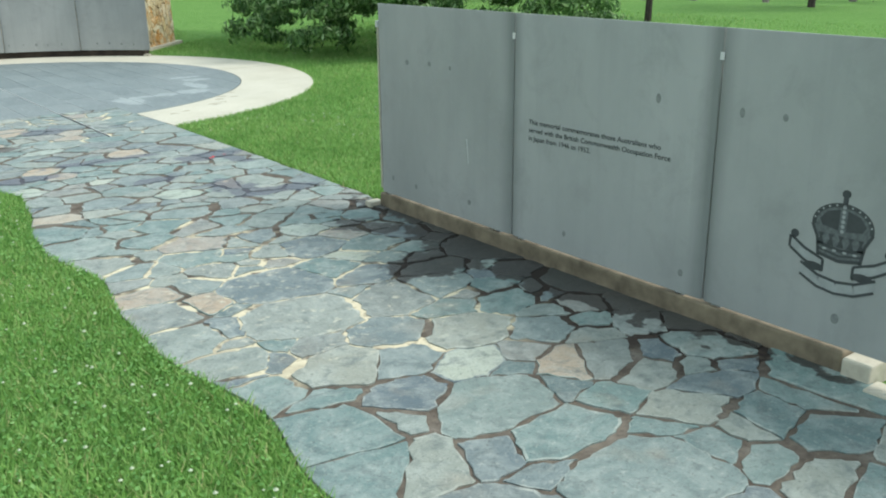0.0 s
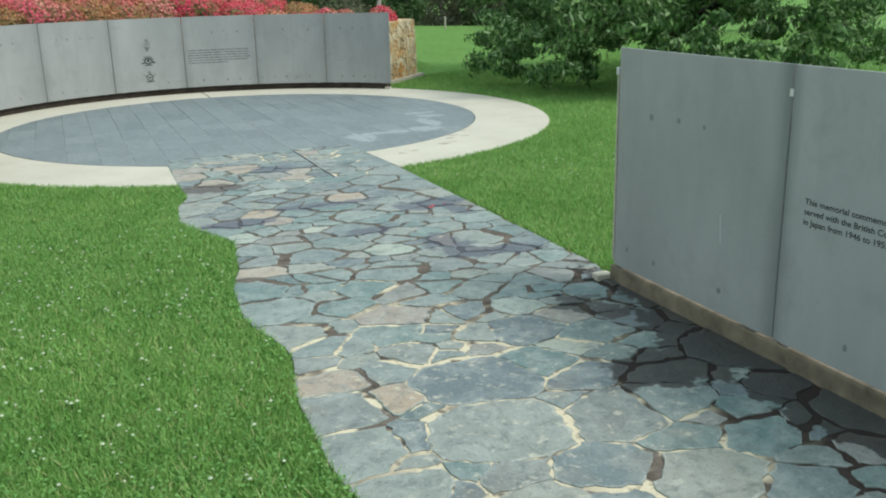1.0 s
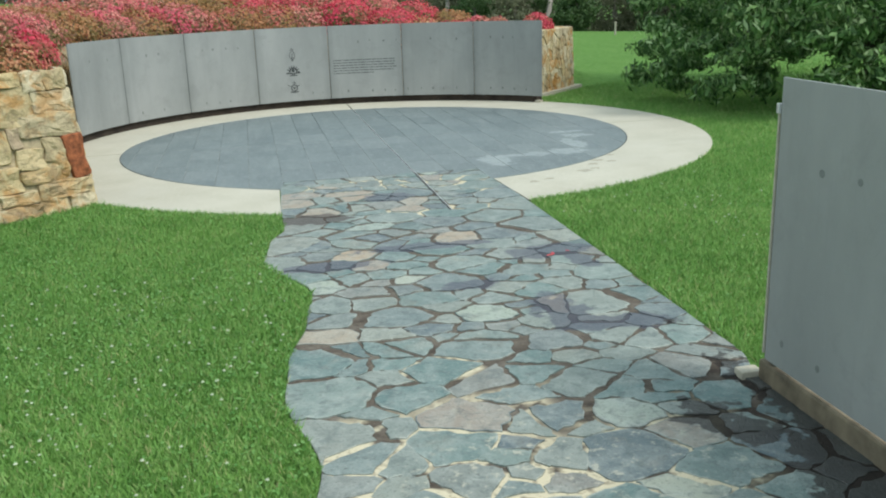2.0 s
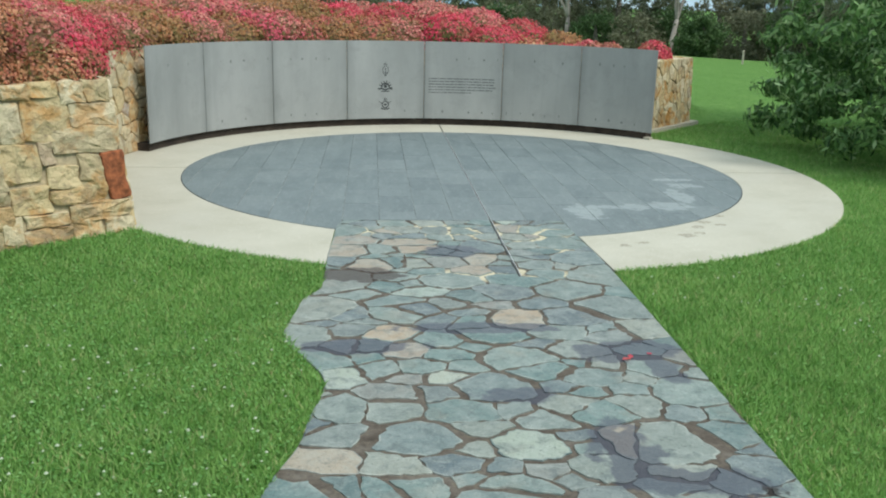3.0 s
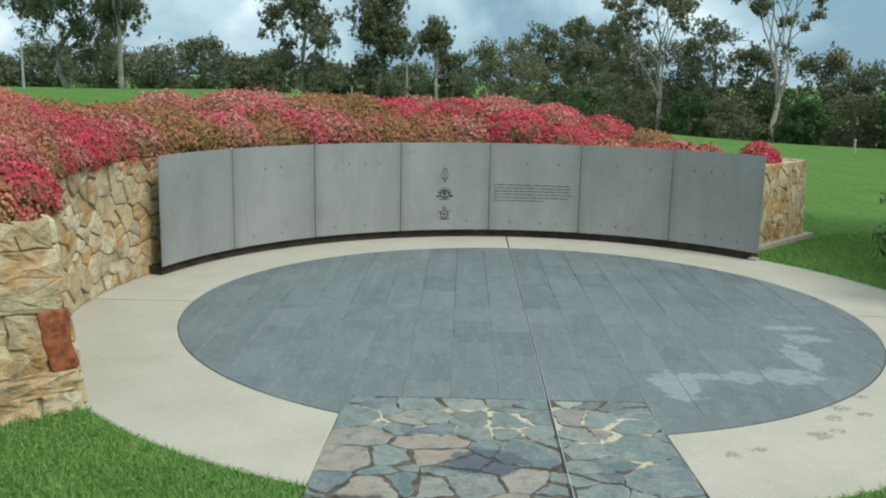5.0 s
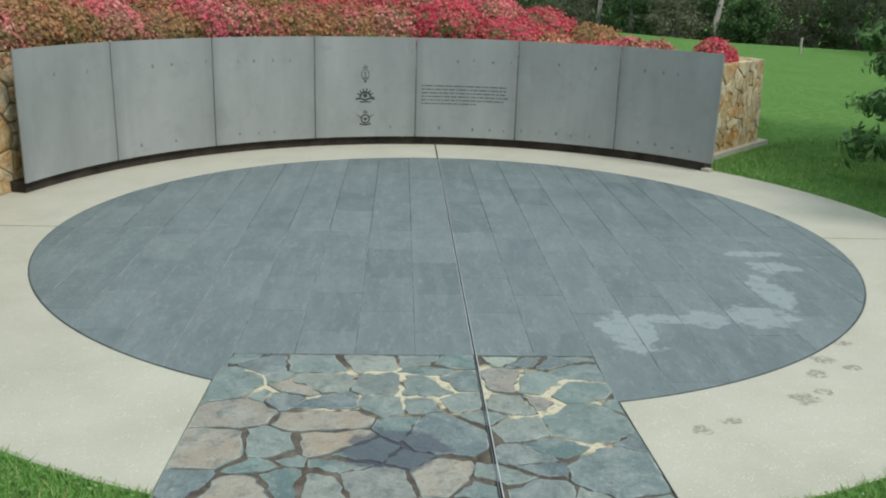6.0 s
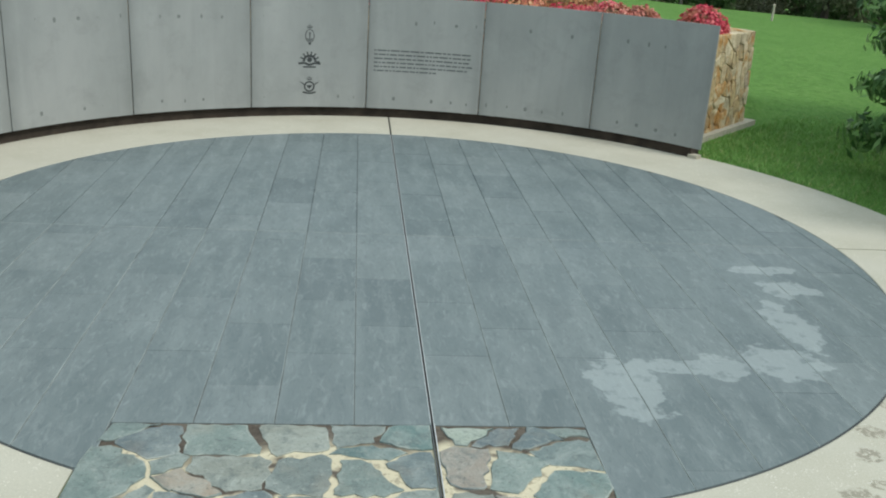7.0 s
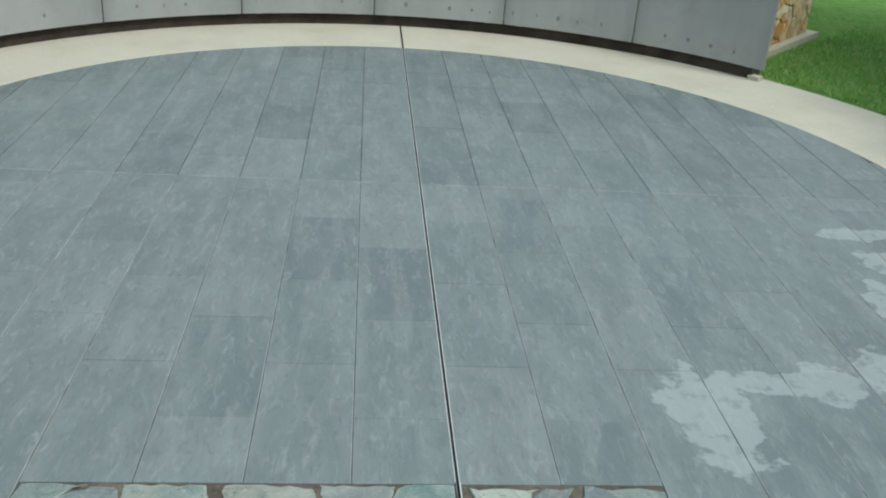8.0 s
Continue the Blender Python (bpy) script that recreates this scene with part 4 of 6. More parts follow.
def slab_between(bm, put_at, u0, u1, v0, v1, w0, w1, n=1, lip=0.0):
    cols = []
    stops = [(u0 + (u1 - u0) * k / n, 0.0) for k in range(n + 1)]
    if lip:
        stops = [(u0, -lip), (u0 + 0.008, -lip * 0.45), (u0 + 0.022, -lip * 0.1)] + [(u0 + 0.045 + (u1 - u0 - 0.09) * k / n, 0.0) for k in range(n + 1)] + [(u1 - 0.022, -lip * 0.1), (u1 - 0.008, -lip * 0.45), (u1, -lip)]
    for u, dw in stops:
        cols.append([bm.verts.new(put_at(u, v, w + dw)) for v, w in ((v0, w0), (v1, w0), (v1, w1), (v0, w1))])
    for p, q in zip(cols, cols[1:]):
        for i in range(4):
            j = (i + 1) % 4
            bm.faces.new((p[i], p[j], q[j], q[i]))
    bm.faces.new(cols[0])
    bm.faces.new(cols[-1])


def flat_shape(bm, put_at, pts, w0=0.0, w1=0.0015):
    front = [bm.verts.new(put_at(u, v, w1)) for u, v in pts]
    back = [bm.verts.new(put_at(u, v, w0)) for u, v in pts]
    bm.faces.new(front)
    for i in range(len(pts)):
        j = (i + 1) % len(pts)
        bm.faces.new((front[i], front[j], back[j], back[i]))


def ring_shape(bm, put_at, cu, cv, ru, rv, band, a0=0, a1=360, n=28, w1=0.0015):
    pts = [(radians(a0 + (a1 - a0) * k / n)) for k in range(n + 1)]
    for p, q in zip(pts, pts[1:]):
        flat_shape(bm, put_at, [(cu + math.cos(p) * ru, cv + math.sin(p) * rv), (cu + math.cos(q) * ru, cv + math.sin(q) * rv),
                                (cu + math.cos(q) * (ru - band), cv + math.sin(q) * (rv - band)), (cu + math.cos(p) * (ru - band), cv + math.sin(p) * (rv - band))], 0.0, w1)


def stroke(bm, put_at, pts, width, w1=0.0015):
    for (u0, v0), (u1, v1) in zip(pts, pts[1:]):
        ln = math.hypot(u1 - u0, v1 - v0) or 1e-6
        a, b = -(v1 - v0) / ln * width / 2, (u1 - u0) / ln * width / 2
        flat_shape(bm, put_at, [(u0 + a, v0 + b), (u1 + a, v1 + b), (u1 - a, v1 - b), (u0 - a, v0 - b)], 0.0, w1)


def disc_shape(bm, put_at, cu, cv, ru, rv=None, n=18, w1=0.0015):
    rv = rv or ru
    flat_shape(bm, put_at, [(cu + math.cos(k * math.tau / n) * ru, cv + math.sin(k * math.tau / n) * rv) for k in range(n)], 0.0, w1)


def lettering(text, size, put_at, u, v, w=0.0012, width=None):
    """A line of raised letters, laid on a panel."""
    cu = bpy.data.curves.new("line", 'FONT')
    cu.body = text
    cu.size = size
    cu.extrude = 0.0
    cu.offset = 0.0006
    ob = bpy.data.objects.new("line", cu)
    scene.collection.objects.link(ob)
    dg = bpy.context.evaluated_depsgraph_get()
    me = bpy.data.meshes.new_from_object(ob.evaluated_get(dg))
    bpy.data.objects.remove(ob)
    wide = max(p.co.x for p in me.vertices)
    k = (width / wide) if width else 1.0
    for p in me.vertices:
        p.co = put_at(u + p.co.x * k, v + p.co.y, w)
    return me


def smudges(put_at, parent, u0, u1, rows, rng):
    for v, n in rows:
        for k in range(n):
            if rng.random() < 0.45:
                continue
            bm = bmesh.new()
            u = u0 + (u1 - u0) * (k + 0.5) / n + rng.uniform(-0.02, 0.02)
            disc_shape(bm, put_at, u, v + rng.uniform(-0.01, 0.01), rng.uniform(0.010, 0.017), rng.uniform(0.012, 0.022), 16, 0.0003)
            part("fixing_mark", bm, SMUDGE, parent, "dark round fixing mark")


def small_crown(bm, put_at, u, v, s):
    ring_shape(bm, put_at, u - 0.45 * s, v + 0.35 * s, 0.5 * s, 0.6 * s, 0.16 * s, 20, 200, 10)
    ring_shape(bm, put_at, u + 0.45 * s, v + 0.35 * s, 0.5 * s, 0.6 * s, 0.16 * s, -20, 160, 10)
    flat_shape(bm, put_at, [(u - 0.8 * s, v), (u + 0.8 * s, v), (u + 0.9 * s, v + 0.34 * s), (u - 0.9 * s, v + 0.34 * s)])
    disc_shape(bm, put_at, u, v + 1.15 * s, 0.2 * s)


def build_far_wall():
    rng = random.Random(51)
    thing = empty("memorial_wall", "curved wall of seven dull grey engraved panels", "memorial")
    step = 17.8
    for k in range(7):
        th = 40.3 + step * (k + 0.5)
        half = radians(step) * R_PANEL / 2 - 0.004

        def put_at(u, v, w, th=th):
            return arc_point(u, v, w, th)
        bm = bmesh.new()
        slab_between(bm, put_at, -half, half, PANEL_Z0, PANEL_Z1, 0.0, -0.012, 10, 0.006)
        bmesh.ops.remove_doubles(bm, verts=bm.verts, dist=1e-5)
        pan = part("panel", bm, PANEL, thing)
        for u in (-half * 0.75, half * 0.75):
            bm = bmesh.new()
            slab_between(bm, put_at, u - 0.02, u + 0.02, 0.09, PANEL_Z1 - 0.15, -0.075, -0.014)
            part("support_post", bm, GALV, thing, "galvanised post behind the panel")
        smudges(put_at, pan, -half, half, ((0.19, 6), (0.93, 6)), rng)
        if k == 3:
            bm = bmesh.new()
            small_crown(bm, put_at, 0, 0.835, 0.026)
            ring_shape(bm, put_at, 0, 0.765, 0.044, 0.062, 0.007)
            stroke(bm, put_at, [(0, 0.80), (0, 0.72)], 0.008)
            ring_shape(bm, put_at, 0, 0.745, 0.026, 0.026, 0.008, 180, 360, 12)
            stroke(bm, put_at, [(-0.012, 0.79), (0.012, 0.79)], 0.006)
            disc_shape(bm, put_at, 0, 0.694, 0.012)
            part("emblem", bm, INK, pan, "small dark crowned oval with an anchor shape")
            bm = bmesh.new()
            c = 0.525
            for a in range(0, 181, 26):
                stroke(bm, put_at, [(math.cos(radians(a)) * 0.062, c + math.sin(radians(a)) * 0.062), (math.cos(radians(a)) * 0.096, c + math.sin(radians(a)) * 0.096)], 0.014)
            ring_shape(bm, put_at, 0, c, 0.066, 0.066, 0.022, 0, 180, 18)
            disc_shape(bm, put_at, 0, c + 0.018, 0.024)
            stroke(bm, put_at, [(-0.105, c - 0.018), (-0.05, c - 0.012), (0.0, c - 0.032), (0.05, c - 0.012), (0.105, c - 0.018)], 0.020)
            stroke(bm, put_at, [(-0.06, c - 0.050), (0.06, c - 0.050)], 0.014)
            part("emblem", bm, INK, pan, "small dark rising-sun badge shape")
            bm = bmesh.new()
            c = 0.29
            ring_shape(bm, put_at, 0, c, 0.052, 0.052, 0.015)
            small_crown(bm, put_at, 0, c + 0.062, 0.026)
            flat_shape(bm, put_at, [(-0.10, c + 0.052), (-0.045, c + 0.008), (-0.052, c + 0.03)])
            flat_shape(bm, put_at, [(0.10, c + 0.052), (0.045, c + 0.008), (0.052, c + 0.03)])
            flat_shape(bm, put_at, [(-0.03, c + 0.012), (0.0, c - 0.025), (0.03, c + 0.012)])
            stroke(bm, put_at, [(-0.062, c - 0.052), (-0.02, c - 0.064), (0.02, c - 0.064), (0.062, c - 0.052)], 0.016)
            part("emblem", bm, INK, pan, "small dark winged ring badge shape")
        if k == 2:
            # six lines of small lettering, too small to read
            words = rng
            for row in range(6):
                bm = bmesh.new()
                u, end = -half + 0.06, (half - 0.07 if row < 5 else half * 0.30) - words.uniform(0, 0.07)
                v = 0.655 - 0.0385 * row
                while u < end:
                    wd = min(words.choice((0.022, 0.035, 0.05, 0.065, 0.085)), end - u)
                    flat_shape(bm, put_at, [(u, v - 0.007), (u + wd, v - 0.007), (u + wd, v + 0.007), (u, v + 0.007)], 0.0, 0.001)
                    u += wd + 0.010
                part("inscription_line", bm, FAINT, pan, "line of small dark engraved lettering")
    # recessed brown plinth; the shade of the gap is put into its colour
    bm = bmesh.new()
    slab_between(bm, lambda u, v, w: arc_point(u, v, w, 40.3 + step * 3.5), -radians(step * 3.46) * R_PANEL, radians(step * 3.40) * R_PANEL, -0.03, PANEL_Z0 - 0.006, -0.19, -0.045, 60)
    part("plinth", bm, GAP_PLINTH, thing, "dark brown recessed plinth under the panels, gap shade in its colour")
    # short pale block under the end panel
    bm = bmesh.new()
    a = radians(43.0)
    slab_between(bm, lambda u, v, w: arc_point(u, v, w, 42.0), -0.02, 0.07, 0.0, 0.03, -0.10, -0.02)
    part("footing_block", bm, KERB, thing, "small pale footing block")


def build_near_wall():
    rng = random.Random(61)
    thing = empty("memorial_wall", "straight wall of dull grey engraved panels on a stained plinth", "memorial")
    joints = NEAR_JOINTS
    for k, (y0, y1) in enumerate(zip(joints, joints[1:])):
        mid_y = (y0 + y1) / 2
        half = (y0 - y1) / 2 - 0.004

        def put_at(u, v, w, mid_y=mid_y):
            return wall_point(u, v, w, mid_y)
        bm = bmesh.new()
        slab_between(bm, put_at, -half, half, NEAR_Z0, NEAR_Z1, 0.0, -0.012, 1, 0.006)
        pan = part("panel", bm, PANEL, thing)
        for u in (-half * 0.9, half * 0.8):
            bm = bmesh.new()
            slab_between(bm, put_at, u - 0.025, u + 0.025, 0.0, NEAR_Z1 - 0.12, -0.085, -0.014)
            part("support_post", bm, GALV, thing, "galvanised post behind the panel")
        smudges(put_at, pan, -half, half, ((0.20, 5), (0.93, 6)), rng)
        # light seen through the joint near its top, added as a bright strip
        if k:
            bm = bmesh.new()
            slab_between(bm, put_at, -half - 0.012, -half + 0.006, NEAR_Z1 - 0.125, NEAR_Z1 - 0.095, -0.001, 0.003)
            part("joint_light", bm, STEEL, pan, "bright strip for light seen through the joint")
        if k == 0:
            bm = bmesh.new()
            stroke(bm, put_at, [(mid_y + 8.061, 0.558), (mid_y + 8.070, 0.470), (mid_y + 8.074, 0.424)], 0.003)
            part("scratch", bm, STEEL, pan, "short pale scratch")
        if k == 1:
            for row, (text, wide) in enumerate((("This memorial commemorates those Australians who", TEXT_W[0]), ("served with the British Commonwealth Occupation Force", TEXT_W[1]), ("in Japan from 1946 to 1952.", TEXT_W[2]))):
                me = lettering(text, 0.034, put_at, mid_y - TEXT_Y, TEXT_Z - 0.041 * row, 0.0012, wide)
                mesh_part("inscription_line", me, INK, pan, "line of dark engraved lettering")
        if k == 2:
            crest(put_at, pan, mid_y - CREST_Y, CREST_Z)
    bm = bmesh.new()
    box(bm, NEAR_X - 0.001, NEAR_X + 0.03, joints[0] - 0.003, joints[0] + 0.007, NEAR_Z0 + 0.02, NEAR_Z1 - 0.14, 0.001)
    part("end_strip", bm, KERB, thing, "pale strip along the end of the panel")
    bm = bmesh.new()
    box(bm, NEAR_X - 0.004, NEAR_X + 0.03, joints[0] - 0.003, joints[0] + 0.016, NEAR_Z1 - 0.138, NEAR_Z1 - 0.10, 0.002)
    part("end_clip", bm, STEEL, thing, "small bright clip")
    bm = bmesh.new()
    box(bm, NEAR_X - 0.005, NEAR_X + 0.22, joints[0] - 3.08, joints[0] + 0.02, -0.08, NEAR_Z0 - 0.012, 0.012)
    part("plinth", bm, PLINTH, thing, "brown-stained concrete plinth")
    bm = bmesh.new()
    box(bm, NEAR_X - 0.02, NEAR_X + 0.25, joints[0] - 3.20, joints[0] - 3.085, -0.08, NEAR_Z0 - 0.03, 0.01)
    part("plinth_end", bm, KERB, thing, "pale concrete block at the end of the plinth")
    bm = bmesh.new()
    box(bm, NEAR_X - 0.075, NEAR_X + 0.02, joints[0] + 0.022, joints[0] + 0.09, -0.04, 0.03, 0.008)
    part("corner_stone", bm, KERB, thing, "small pale stone at the foot of the wall")


def crest(put_at, pan, cu, cz):
    """The crown with a ribbon under it, in dark and half tones; about 0.3 m high."""
    def at(u, v, w):
        return put_at(cu + u, cz + v, w)
    k = CREST_S
    dome = [(0.128 * math.cos(a * math.pi / 14), 0.055 + 0.092 * math.sin(a * math.pi / 14)) for a in range(15)]
    bm = bmesh.new()
    flat_shape(bm, at, [(u * k, v * k) for u, v in [(-0.090, -0.085), (0.090, -0.085), (0.100, -0.01)] + dome + [(-0.100, -0.01)]], 0, 0.001)
    part("crown_field", bm, FAINT, pan, "half-tone crown shape")
    bm = bmesh.new()
    ring_shape(bm, at, 0.0, 0.055 * k, 0.130 * k, 0.094 * k, 0.017 * k, -8, 188, 24, 0.0022)
    for s in (-1, 1):
        flat_shape(bm, at, [(s * u * k, v * k) for u, v in ((0.016, 0.035), (0.085, 0.045), (0.098, 0.07), (0.070, 0.105), (0.016, 0.122))][::s], 0, 0.0018)
        stroke(bm, at, [(s * 0.128 * k, 0.045 * k), (s * 0.100 * k, -0.01 * k), (s * 0.090 * k, -0.085 * k)], 0.012 * k, 0.0022)
    disc_shape(bm, at, 0.0, 0.188 * k, 0.018 * k, 0.017 * k, 14, 0.0022)
    stroke(bm, at, [(0, 0.172 * k), (0, 0.146 * k)], 0.020 * k, 0.0022)
    for v, wd, th in ((-0.040, 0.190, 0.013), (-0.062, 0.182, 0.008), (-0.084, 0.178, 0.014)):
        stroke(bm, at, [(-wd / 2 * k, v * k + 0.008 * k), (0, v * k - 0.008 * k), (wd / 2 * k, v * k + 0.008 * k)], th * k, 0.0022)
    for u in (-0.084, -0.042, 0.0, 0.042, 0.084):
        flat_shape(bm, at, [((u - 0.015) * k, -0.034 * k), ((u + 0.015) * k, -0.034 * k), ((u + 0.004) * k, -0.004 * k), ((u + 0.012) * k, 0.014 * k), ((u - 0.012) * k, 0.014 * k), ((u - 0.004) * k, -0.004 * k)], 0, 0.0022)
    part("crown_lines", bm, INK, pan, "dark crown outlines")
    bm = bmesh.new()
    for q in range(6):
        disc_shape(bm, at, 0.0, (0.034 + 0.020 * q) * k, 0.0075 * k, 0.008 * k, 10, 0.0026)
    for q in range(11):
        a = radians(12 + 15.6 * q)
        disc_shape(bm, at, 0.121 * k * math.cos(a), (0.055 + 0.085 * math.sin(a)) * k, 0.0045 * k, 0.0045 * k, 8, 0.0026)
    for u in (-0.065, -0.022, 0.022, 0.065):
        disc_shape(bm, at, u * k, -0.051 * k, 0.009 * k, 0.005 * k, 10, 0.0026)
    part("crown_highlights", bm, LIGHTER, pan, "pale crown details")
    bm = bmesh.new()
    bands = ([(-0.215, -0.055), (-0.15, -0.095), (-0.065, -0.125)], [(0.215, -0.055), (0.15, -0.095), (0.065, -0.125)], [(-0.16, -0.158), (-0.08, -0.195), (0.0, -0.206), (0.08, -0.195), (0.16, -0.158)])
    for pts in bands:
        stroke(bm, at, [(u * k, v * k) for u, v in pts], 0.046 * k, 0.0010)
    part("ribbon", bm, LIGHTER, pan, "pale blank ribbon")
    bm = bmesh.new()
    for pts in bands:
        for off in (-0.025, 0.025):
            stroke(bm, at, [(u * k, (v + off) * k) for u, v in pts], 0.011 * k, 0.0020)
    for s in (-1, 1):
        disc_shape(bm, at, s * 0.20 * k, -0.018 * k, 0.018 * k, None, 12, 0.002)
        disc_shape(bm, at, s * 0.105 * k, -0.137 * k, 0.044 * k, 0.018 * k, 14, 0.0018)
        stroke(bm, at, [(s * 0.065 * k, -0.10 * k), (s * 0.065 * k, -0.15 * k)], 0.011 * k, 0.002)
        stroke(bm, at, [(s * 0.218 * k, -0.03 * k), (s * 0.218 * k, -0.08 * k)], 0.011 * k, 0.002)
    part("ribbon_lines", bm, INK, pan, "dark ribbon outlines")


def build_kerb():
    bm = bmesh.new()
    y0 = NEAR_JOINTS[0] - 3.2
    box(bm, NEAR_X - 0.09, NEAR_X + 0.02, y0 - 2.4, y0 - 0.01, -0.06, 0.012, 0.008)
    tagged(part("kerb", bm, KERB), "pale concrete kerb along the paving edge", "kerb", kind="structure")


# ---- plants ----
def azalea(x, y, z, rx, rz, petals, seed, share=0.72, n=2600, fine=1.0):
    rng = np.random.default_rng(seed)
    names = {"pink_blossom": "pink", "crimson_blossom": "crimson", "coral_blossom": "coral", "faded_blossom": "fading orange-red"}
    thing = empty("azalea_bush", "dense azalea bush covered with %s blossoms" % names[petals.name], "bush", "azaleas on the bank", at=(x, y, z))
    lobes = rng.normal(size=(110, 3))
    lobes[:, 2] = np.abs(lobes[:, 2])
    lobes /= np.linalg.norm(lobes, axis=1, keepdims=True)

    def swell(v):
        return 0.78 + 0.31 * np.max(np.clip((v @ lobes.T - 0.93) / 0.07, 0, 1), axis=1) ** 0.7
    bm = bmesh.new()
    bmesh.ops.create_icosphere(bm, subdivisions=3, radius=1.0)
    for vert in bm.verts:
        u = np.array([vert.co.normalized()])
        f = float(swell(u)[0]) * 0.85
        vert.co = Vector((vert.co.x * rx * f, vert.co.y * rx * f, max(vert.co.z, -0.55) * rz * f))
    part("twig_core", bm, TWIG, thing, "dark inner twigs", True)
    v = rng.normal(size=(n, 3))
    v /= np.linalg.norm(v, axis=1, keepdims=True)
    v = v[v[:, 2] > -0.55]
    rad = swell(v) * rng.uniform(0.88, 1.05, len(v)) * (1 + 0.05 * np.sin(v[:, 0] * 17 + seed) * np.sin(v[:, 1] * 19 + v[:, 2] * 15))
    pos = v * rad[:, None] * (rx, rx, rz)
    # blossoms sit on the upper and outer side, leaves show through below
    leafy = np.sin(pos[:, 0] * 11 + seed) * np.sin(pos[:, 1] * 12 + 2 * seed) + np.sin(pos[:, 2] * 17 + pos[:, 0] * 6 + seed)
    low = rng.random(len(v)) < np.clip(share + 0.35 * v[:, 2] + 0.7 * np.minimum(v[:, 2] + 0.1, 0), 0.08, 0.93) * np.where(leafy > 1.0, 0.45, 1.0) * np.where(swell(v) < 0.87, 0.35, 1.12)
    tagged(mesh_part("blossom_cover", array_mesh("blossoms", leaf_quads(pos[low], v[low], rng, 0.050 * fine, 0.042 * fine), 4), petals, thing, "%s blossoms" % names[petals.name]), kind="stuff")
    tagged(mesh_part("foliage", array_mesh("leaves", leaf_quads(pos[~low] * 0.965, v[~low], rng, 0.07 * fine, 0.030 * fine), 4), AZ_LEAF, thing, "small olive green leaves"), kind="stuff")


def build_azaleas():
    rng = random.Random(71)
    kinds = [PINK, CORAL, RUSTY, PINK, PINK, RUSTY, CORAL, PINK]
    seed = 100
    th = 66.0
    while th < 221:
        for row, rad in enumerate((4.22, 4.85, 5.5, 6.3)):
            if row == 3 and th < 165:
                continue
            if row == 2 and th < 100:
                continue
            t = th + rng.uniform(-2, 2) + (3 if row % 2 else 0)
            if t > 217 - row:
                continue
            top = 1.30 + 0.38 * smooth(64, 88, t) + 0.12 * smooth(150, 195, t) - (0.20 if row == 0 else 0.0) + rng.uniform(-0.05, 0.05)
            rz = rng.uniform(0.36, 0.44)
            rx = rng.uniform(0.48, 0.62)
            r = max(rad + rng.uniform(-0.06, 0.06), 3.66 + rx * 1.16)
            pick = kinds[rng.randrange(8)]
            if row and 138 < t < 166:
                top -= 0.14 * smooth(138, 146, t) * smooth(166, 158, t)
            if 100 < t < 160 and rng.random() < 0.6:
                pick = RUSTY
            if t < 112 and row < 2 and rng.random() < 0.38:
                pick = RED
            if 164 < t < 184 and row == 0:
                pick = RED
            if 92 < t < 97 and row == 0:
                pick = RED
            azalea(r * math.cos(radians(t)), r * math.sin(radians(t)), top - rz, rx, rz, pick, seed, 0.52 if row == 0 else 0.62, (12500 if t > 165 else 6200) if row < 2 else (4200 if t > 165 else 3000), 0.54 if t > 165 else 0.80)
            seed += 1
        th += 7.4
    for r in (4.15, 4.7, 5.25, 5.8, 6.4):
        t = TH_L - math.degrees(0.42 / r)
        azalea(r * math.cos(radians(t)), r * math.sin(radians(t)), 1.06, 0.36, 0.30, CORAL if int(r * 10) % 2 else PINK, seed, 0.45, 8000, 0.55)
        seed += 1
    for k, t in enumerate(range(174, 219, 6)):
        r = 4.0
        azalea(r * math.cos(radians(t)), r * math.sin(radians(t)), 1.16, 0.30, 0.24, (RED, PINK, RED, CORAL, RUSTY)[k % 5], seed, 0.55, 6500, 0.52)
        seed += 1
    for t, r, top, rx in ((60.0, 4.3, 1.16, 0.26), (56.5, 4.45, 1.13, 0.22), (50.3, 4.85, 1.17, 0.24)):
        azalea(r * math.cos(radians(t)), r * math.sin(radians(t)), top - 0.2, rx, 0.24, RED if t < 55 else PINK, seed, 0.9, 2400, 0.8)
        seed += 1


def crown_mesh(name, clumps, per, rng, length, width, droop, sprays=0):
    """Leaves of a crown; with sprays each clump breaks up into that many hanging bunches."""
    pts, nrm = [], []
    for (cx, cy, cz), (rx, rz) in clumps:
        v = rng.normal(size=(per, 3))
        v /= np.linalg.norm(v, axis=1, keepdims=True)
        half = per // 5 if sprays > 8 else per // 2
        if sprays:
            mids = rng.normal(size=(sprays, 3)) * (0.50, 0.50, 0.42)
            wide = rng.uniform(0.16, 0.42, sprays)
            own = rng.integers(0, sprays, per)
            off = v * (np.abs(rng.normal(0, 0.5, per)) * wide[own])[:, None] * (1.0, 1.0, 1.25)
            off[:, 2] -= wide[own] * rng.random(per) ** 2 * 0.9
            off += mids[own]
            off[:half] = v[:half] * (0.85 * rng.random(half) ** 0.5)[:, None]
            pts.append(off * (rx, rx, rz) + (cx, cy, cz))
        else:
            rad = np.abs(rng.normal(0.0, 0.22, per)) + 0.72 * rng.random(per) ** 0.55
            pts.append(v * rad[:, None] * (rx, rx, rz) + (cx, cy, cz))
        nrm.append(v)
    return array_mesh(name, leaf_quads(np.concatenate(pts), np.concatenate(nrm), rng, length, width, droop), 4)


